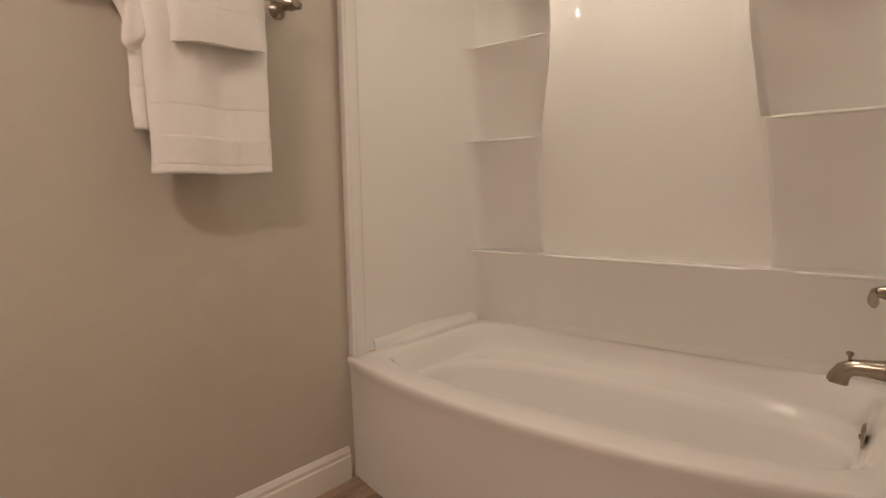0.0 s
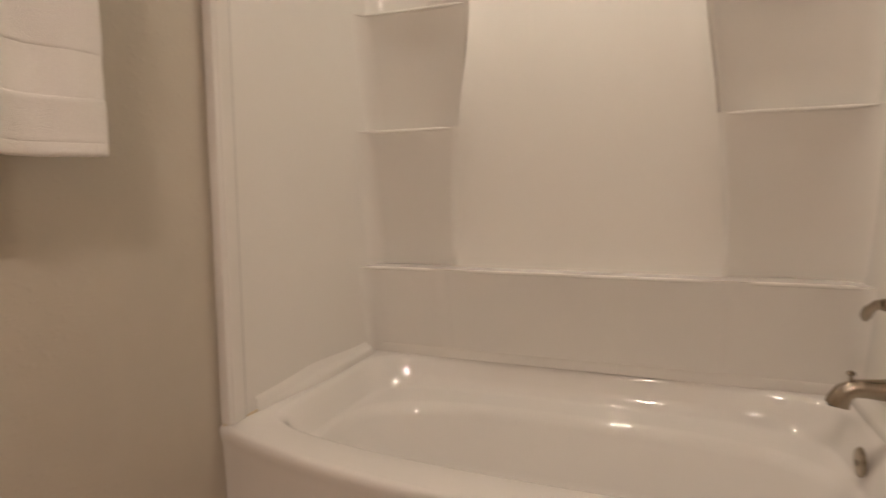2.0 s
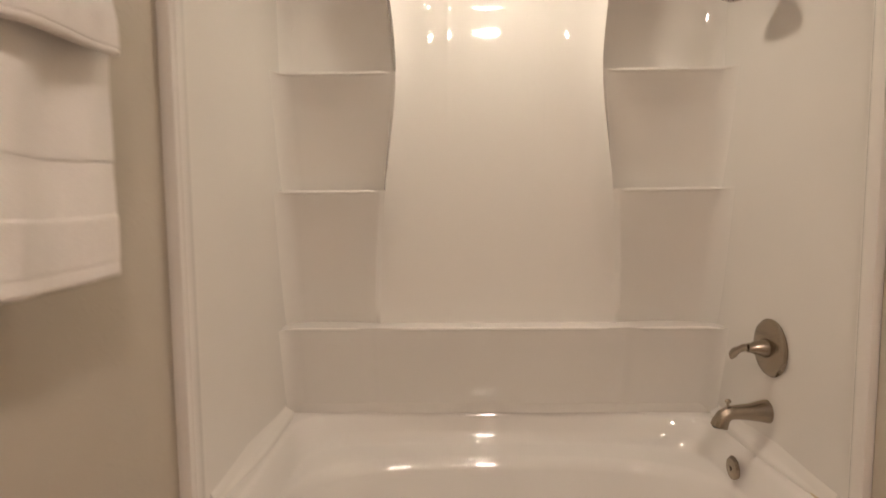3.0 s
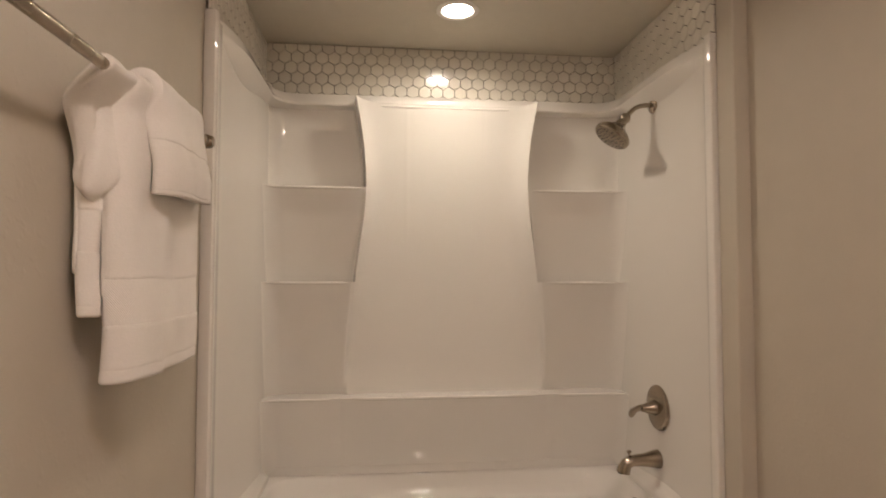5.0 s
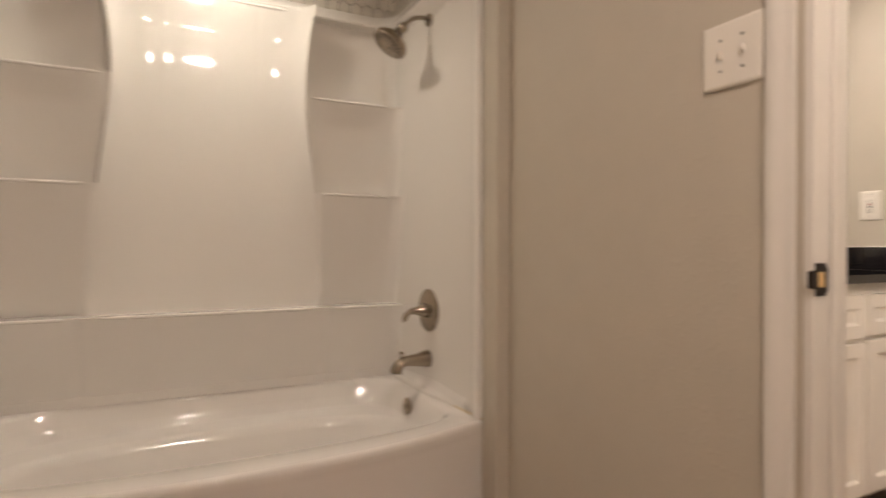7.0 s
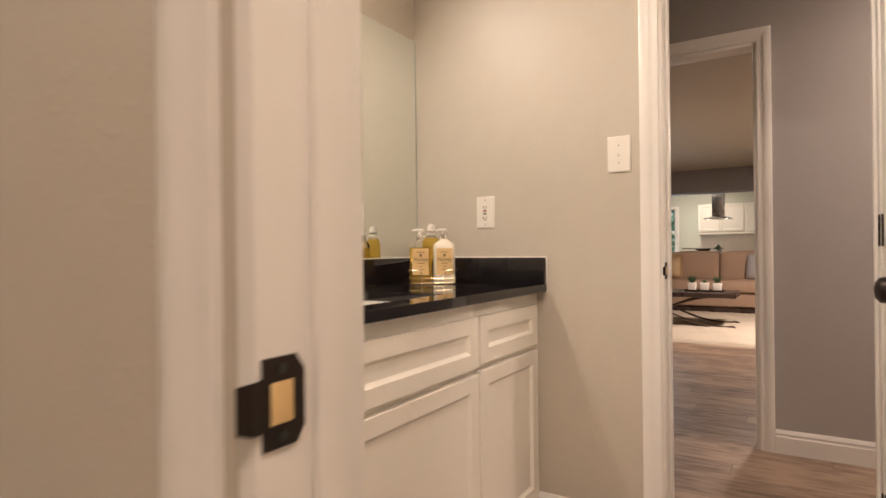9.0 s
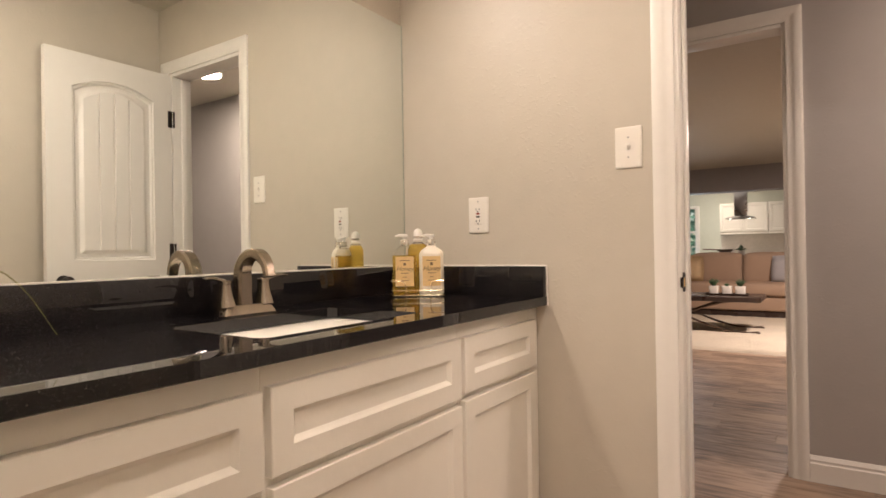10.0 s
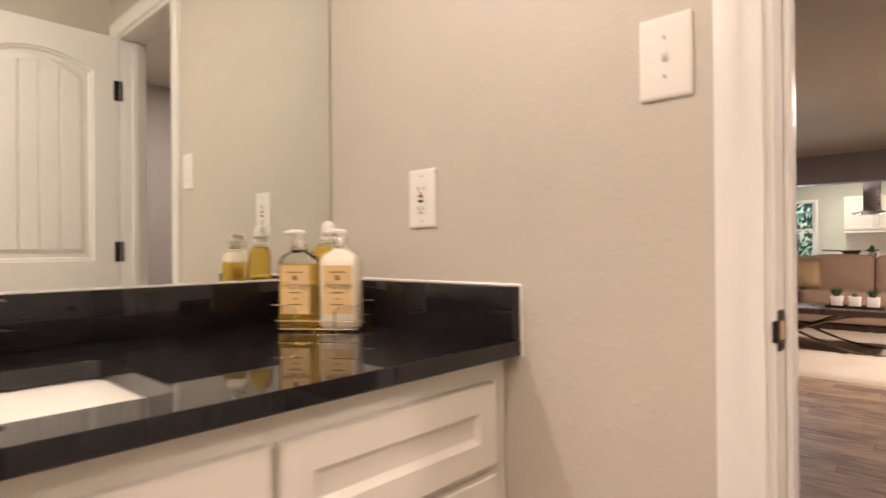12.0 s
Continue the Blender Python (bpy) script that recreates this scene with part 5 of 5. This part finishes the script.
table = empty("coffee_table", 9.44, 0.25, 0.028, "dark wood coffee table on curved crossed iron legs", "coffee table")
table.scale = (1.0, 0.965, 0.94)
part("tabletop", box(-0.36, -0.90, 0.395, 0.36, 0.92, 0.455, 0.006), DARK_WOOD, table)
for x in (-0.27, 0.27):
    for s in (-1, 1):
        p = []
        for k in range(17):
            t = k / 16
            p.append((x, s * (0.86 - 1.72 * t), 0.392 - 0.372 * smooth01(t) - 0.10 * math.sin(math.pi * t) * (t - 0.5) * 2))
        part("leg", tube(p, 0.013, 8), IRON, table)
        part("foot", lathe([(0.02, 0.0), (0.024, 0.006), (0.02, 0.018), (0.008, 0.024)], 12, "z", (x, -s * 0.86, 0)), IRON, table)
part("stretcher", tube([(-0.27, 0, 0.20), (0.27, 0, 0.20)], 0.012, 8), IRON, table)

tray = empty("tray", 9.44, -0.22, 0.4565, "dark wooden tray on the coffee table", "tray")
part("board", box(-0.08, -0.24, 0.0, 0.08, 0.24, 0.012, 0.003), DARK_WOOD, tray)
part("rim", tube([(a, b, 0.016) for a, b in rounded_rect(-0.078, -0.238, 0.078, 0.238, 0.01, 2)], 0.006, 6, True), DARK_WOOD, tray)
for k, (yy, big) in enumerate(((0.15, 1.0), (0.0, 0.45), (-0.15, 0.9))):
    ob = empty("potted_succulent", 9.44, -0.22 + yy, 0.4685, "small succulent in a square white pot", "potted plant", "succulents on the tray")
    rows = []
    for w, z in ((0.040, 0.0), (0.050, 0.004), (0.056, 0.095), (0.054, 0.100), (0.050, 0.098), (0.048, 0.080)):
        rows.append([(a, b, z) for a, b in rounded_rect(-w, -w, w, w, 0.012, 3)])
    part("pot", grid(rows, closed=True, cap_ends=True), POT, ob)
    for q in range(22):
        a, tilt = q * 2.4, 0.15 + 0.55 * (q / 22)
        ln = (0.12 - 0.05 * q / 22) * big
        p = [(0, 0, 0.08), (math.cos(a) * ln * tilt * 0.6, math.sin(a) * ln * tilt * 0.6, 0.085 + ln * 0.5), (math.cos(a) * ln * tilt * 1.5, math.sin(a) * ln * tilt * 1.5, 0.085 + ln)]
        part("leaf", tube(p, [0.006, 0.009 * (0.6 + 0.4 * big), 0.001], 5), LEAF, ob)


def wall_cabinet(y0, y1, z0, z1, doors):
    ob = empty("kitchen_cabinet", LX1, (y0 + y1) / 2, z0, "white painted kitchen wall cabinet with framed doors", "cabinet", "kitchen wall cabinets", -90)
    c = (y0 + y1) / 2
    w = (y1 - y0) / 2
    part("carcass", box(-w, -0.32, 0.0, w, -0.001, z1 - z0, 0.002), CABINET, ob)
    for k in range(doors):
        a = -w + 0.008 + (2 * w - 0.016) * k / doors
        b = -w + 0.008 + (2 * w - 0.016) * (k + 1) / doors
        shaker(a + 0.003, 0.03, b - 0.003, z1 - z0 - 0.012, -0.341, ob, "cabinet_door")
    part("light_rail", box(-w, -0.345, -0.03, w, -0.30, -0.001, 0.003), CABINET, ob)
    return ob


wall_cabinet(-0.30, 0.60, 1.345, 1.968, 2)
wall_cabinet(-1.45, -0.305, 1.345, 1.968, 2)
wall_cabinet(-2.66, -1.455, 1.345, 1.968, 2)
splash = structure("backsplash", box(LX1 - 0.012, -2.66, 0.90, LX1 - 0.001, 0.62, 1.313), SPLASH, "pale patterned tile backsplash", "backsplash")
counter = empty("kitchen_cabinet", LX1, -0.94, 0, "white kitchen base cabinets with a pale worktop", "cabinet")
part("carcass", box(-0.62, -1.72, 0.0, -0.014, 1.72, 0.86), CABINET, counter)
part("worktop", box(-0.65, -1.74, 0.861, -0.014, 1.74, 0.898, 0.004), POT, counter)
hood = empty("range_hood", 13.9, 0.09, 1.592, "stainless island range hood with a square chimney", "range hood")
part("chimney", box(-0.10, -0.110, 0.055, 0.10, 0.110, LC - 1.592, 0.003), STEEL, hood)
rows = []
for w, d, z in ((0.24, 0.26, 0.0), (0.24, 0.26, 0.022), (0.23, 0.25, 0.028), (0.115, 0.12, 0.060)):
    rows.append([(a, b, z) for a, b in ((-d, -w), (d, -w), (d, w), (-d, w))])
part("canopy", grid(rows, closed=True, cap_ends=True), STEEL, hood, angle=20)
for s in (-1, 1):
    part("bulb", lathe([(0.03, -0.004), (0.03, -0.001)], 14, "z", (-0.22, s * 0.16, 0)), HOOD_LIGHT, hood, "lit round bulb")
island = empty("kitchen_island", 13.9, 0.11, 0, "kitchen island under the range hood", "kitchen island")
part("body", box(-0.45, -1.2, 0.0, 0.45, 1.2, 0.84), CABINET, island)
part("worktop", box(-0.50, -1.25, 0.841, 0.50, 1.25, 0.88, 0.004), DARK_WOOD, island)
pan = empty("frying_pan", 13.75, 0.36, 0.8805, "dark frying pan on the island cooktop", "pan")
part("bowl", lathe([(0.10, 0.085), (0.13, 0.10), (0.14, 0.13), (0.135, 0.13), (0.12, 0.108), (0.05, 0.09)], 24), IRON, pan)
part("trivet", lathe([(0.11, 0.0), (0.11, 0.084), (0.06, 0.084)], 16), IRON, pan)
part("pan_handle", tube([(0, 0.13, 0.122), (0, 0.25, 0.13), (0, 0.40, 0.132)], 0.014, 8), IRON, pan)
herb = empty("potted_herb", 13.75, 0.08, 0.8805, "leafy herb in a pale pot on the island", "potted plant")
part("pot", lathe([(0.05, 0.0), (0.06, 0.10), (0.055, 0.10)], 16), POT, herb)
random.seed(8)
for k in range(26):
    a, r, z = random.random() * 6.28, 0.09 * random.random(), 0.12 + 0.09 * random.random()
    part("leaf", tube([(0, 0, 0.09), (r * math.cos(a) * 0.7, r * math.sin(a) * 0.7, z), (r * math.cos(a) * 1.3, r * math.sin(a) * 1.3, z - 0.01)], [0.004, 0.014, 0.002], 5), LEAF, herb)

win = empty("window_1", LX1, (WY0 + WY1) / 2, WZ0, "white sash window with trees outside", "window")
win["kind"] = "structure"
hw, hh = (WY1 - WY0) / 2, WZ1 - WZ0
for nm, b in (("window_frame", box(-0.012, -hw - 0.06, -0.02, 0.0, -hw + 0.002, hh + 0.06, 0.002)), ("window_frame", box(-0.012, hw - 0.002, -0.02, 0.0, hw + 0.06, hh + 0.06, 0.002)),
              ("window_frame", box(-0.012, -hw, hh, 0.0, hw, hh + 0.06, 0.002)), ("window_sill", box(-0.05, -hw - 0.07, -0.045, 0.0, hw + 0.07, -0.021, 0.004)),
              ("meeting_rail", box(0.03, -hw, hh * 0.5 - 0.02, 0.07, hw, hh * 0.5 + 0.02, 0.003)), ("stile", box(0.03, -hw, 0.0, 0.07, -hw + 0.04, hh, 0.003)), ("stile", box(0.03, hw - 0.04, 0.0, 0.07, hw, hh, 0.003))):
    part(nm, b, TRIM, win)
for z0, z1 in ((0.0, hh * 0.5 - 0.02), (hh * 0.5 + 0.02, hh)):
    g = part("pane", box(0.048, -hw + 0.04, z0, 0.052, hw - 0.04, z1), CLEAR, win, smooth=False)
    g.visible_shadow = False
hedge = empty("tree", 19.5, 2.6, -0.1, "leafy green tree outside the kitchen window", "tree")
part("trunk", tube([(0, 0, 0), (0.05, 0.02, 1.2), (0.02, 0.1, 2.6)], [0.14, 0.11, 0.05], 10), IRON, hedge)
random.seed(11)
verts, faces = [], []
for k in range(2600):
    c = Vector((random.gauss(0, 0.75), random.gauss(0, 1.1), 1.75 + random.gauss(0, 0.85)))
    if noise.noise(c * 1.3) < -0.18:
        continue
    a = Vector((random.gauss(0, 1), random.gauss(0, 1), random.gauss(0, 1))).normalized() * 0.10
    b = a.cross(Vector((random.gauss(0, 1), random.gauss(0, 1), random.gauss(0, 1)))).normalized() * 0.05
    n = len(verts)
    verts += [tuple(c - a), tuple(c + b), tuple(c + a), tuple(c - b)]
    faces.append((n, n + 1, n + 2, n + 3))
part("crown", (verts, faces), LEAVES_OUT, hedge, smooth=False)
structure("ground", box(LX1 + 0.13, -60, -0.3, 120, 80, -0.12), LEAVES_OUT, "grassy ground outside the kitchen window", "ground")


# ---- hexagonal wall tiles over the surround ----
HEX = 0.0508
GAP = 0.0020


def clip(poly, lo, hi, axis):
    for bound, keep in ((lo, 1), (hi, -1)):
        res = []
        for i, p in enumerate(poly):
            q = poly[(i + 1) % len(poly)]
            a, b = keep * (p[axis] - bound), keep * (q[axis] - bound)
            if a >= 0:
                res.append(p)
            if (a >= 0) != (b >= 0):
                t = a / (a - b)
                res.append((p[0] + (q[0] - p[0]) * t, p[1] + (q[1] - p[1]) * t))
        poly = res
        if len(poly) < 3:
            return []
    return poly


TZ0, TZ1 = SZ1 + 0.030, TUB_CEIL - 0.002
whole = {}


def tile_mesh(poly, mat):
    def inset(k, y):
        cx, cz = sum(p[0] for p in poly) / len(poly), sum(p[1] for p in poly) / len(poly)
        return [(cx + (p[0] - cx) * k, y, cz + (p[1] - cz) * k) for p in poly]
    v, f = grid([inset(1, 0), inset(1, -0.0046), inset(0.95, -0.0062)], closed=True, flip=False)
    n = len(poly)
    f.append(tuple(range(len(v) - n, len(v))))
    me = bpy.data.meshes.new("tile")
    me.from_pydata(v, [], f)
    me.materials.append(mat)
    return me


def tiled_wall(name, m, width, label):
    """Grout bed facing -y at m, with hexagonal tiles standing on it, points up."""
    bed = part(name, box(0, 0.0, TZ0, width, 0.006, TZ1), GROUT, smooth=False)
    bed.matrix_world = m
    tagged(bed, label, "tiled wall", kind="structure")
    r = (HEX - GAP) / math.sqrt(3)
    pitch_z = HEX * math.sqrt(3) / 2
    full = None
    row = 0
    z = TZ1 - 0.012
    while z > TZ0 - HEX:
        x = (HEX / 2 if row % 2 else 0.0)
        while x < width + HEX:
            poly = [(x + r * math.cos(radians(90 + 60 * k)), z + r * math.sin(radians(90 + 60 * k))) for k in range(6)]
            cut_poly = clip(poly, 0.001, width - 0.001, 0)
            cut_poly = clip(cut_poly, TZ0 + 0.001, TZ1 - 0.001, 1) if cut_poly else []
            if cut_poly and max(p[0] for p in cut_poly) - min(p[0] for p in cut_poly) > 0.004 and max(p[1] for p in cut_poly) - min(p[1] for p in cut_poly) > 0.004:
                same = len(cut_poly) == 6 and all(abs(a[0] - b[0]) + abs(a[1] - b[1]) < 1e-6 for a, b in zip(poly, cut_poly))
                if same:
                    if "hex" not in whole:
                        whole["hex"] = tile_mesh([(p[0] - x, p[1] - z) for p in poly], TILE)
                    t = new("tile", whole["hex"])
                    t.parent = bed
                    t.matrix_local = pose(x, -0.0002 + 0.0004 * random.random(), z, random.uniform(-0.5, 0.5), 0, random.uniform(-0.5, 0.5))
                else:
                    cx = sum(p[0] for p in cut_poly) / len(cut_poly)
                    cz = sum(p[1] for p in cut_poly) / len(cut_poly)
                    t = new("tile", tile_mesh([(p[0] - cx, p[1] - cz) for p in cut_poly], TILE))
                    t.parent = bed
                    t.matrix_local = pose(cx, 0, cz)
            x += HEX
        row += 1
        z -= pitch_z
    return bed


random.seed(3)
tiled_wall("tiled_wall_north", pose(0.004, 0.775, 0), 1.502, "small white hexagonal tiles with dark grout above the surround")
tiled_wall("tiled_wall_west", pose(0.0, 0.010, 0, 0, 0, 90), 0.760, "small white hexagonal tiles with dark grout above the surround")
tiled_wall("tiled_wall_east", pose(1.5085, 0.770, 0, 0, 0, -90), 0.760, "small white hexagonal tiles with dark grout above the surround")

# ---- floor planks, running along y ----
PW, PL = 0.150, 1.20
random.seed(21)
near, rest_v, rest_f = 0, [], []
plank = {}


def plank_box(x0, y0, x1, y1):
    g, c = 0.0008, 0.0012
    lo, hi = -0.0075, 0.0
    rows = [[(x0 + g, y0 + g, lo), (x1 - g, y0 + g, lo), (x1 - g, y1 - g, lo), (x0 + g, y1 - g, lo)], [(x0 + g, y0 + g, hi - 0.001), (x1 - g, y0 + g, hi - 0.001), (x1 - g, y1 - g, hi - 0.001), (x0 + g, y1 - g, hi - 0.001)],
            [(x0 + g + c, y0 + g + c, hi), (x1 - g - c, y0 + g + c, hi), (x1 - g - c, y1 - g - c, hi), (x0 + g + c, y1 - g - c, hi)]]
    v, f = grid(rows, closed=True, flip=False)
    f.append((8, 9, 10, 11))
    return v, f


x = WL
k = 0
while x < LX1 - 0.02:
    y = -5.0 + (k % 3) * 0.4 - 0.1 * (k % 2)
    y0 = -5.0
    x1 = min(x + PW, LX1)
    while y0 < LY1 - 0.05:
        y1 = min(y + PL, LY1)
        low, high = (SOUTH - 0.12, 0.92) if x < VX0 else (VY0 - 0.12, VY1 + 0.12) if x < HX0 - 0.1 else (-3.6, 1.2)
        if x < HX1 + 0.2 and (y1 < low or y0 > high):
            pass
        elif 1.5 < x < 8.6 and -2.4 < (y0 + y1) / 2 < 1.0 and abs(y1 - y0 - PL) < 1e-6 and near < 300:
            if "m" not in plank:
                v, f = plank_box(-PW / 2, -PL / 2, PW / 2, PL / 2)
                me = bpy.data.meshes.new("floor_plank")
                me.from_pydata(v, [], f)
                me.materials.append(FLOOR_PLANK)
                plank["m"] = me
            t = new("floor_plank", plank["m"])
            t.parent = subfloor
            t.matrix_local = pose((x + x1) / 2, (y0 + y1) / 2, 0)
            near += 1
        else:
            v, f = plank_box(x, y0, x1, y1)
            n = len(rest_v)
            rest_v += v
            rest_f += [tuple(i + n for i in q) for q in f]
        y0 = y1
        y = y1
    x += PW
    k += 1
rest = part("floor_planking", (rest_v, rest_f), FLOOR_REST, subfloor, smooth=False)
rest["kind"] = "stuff"
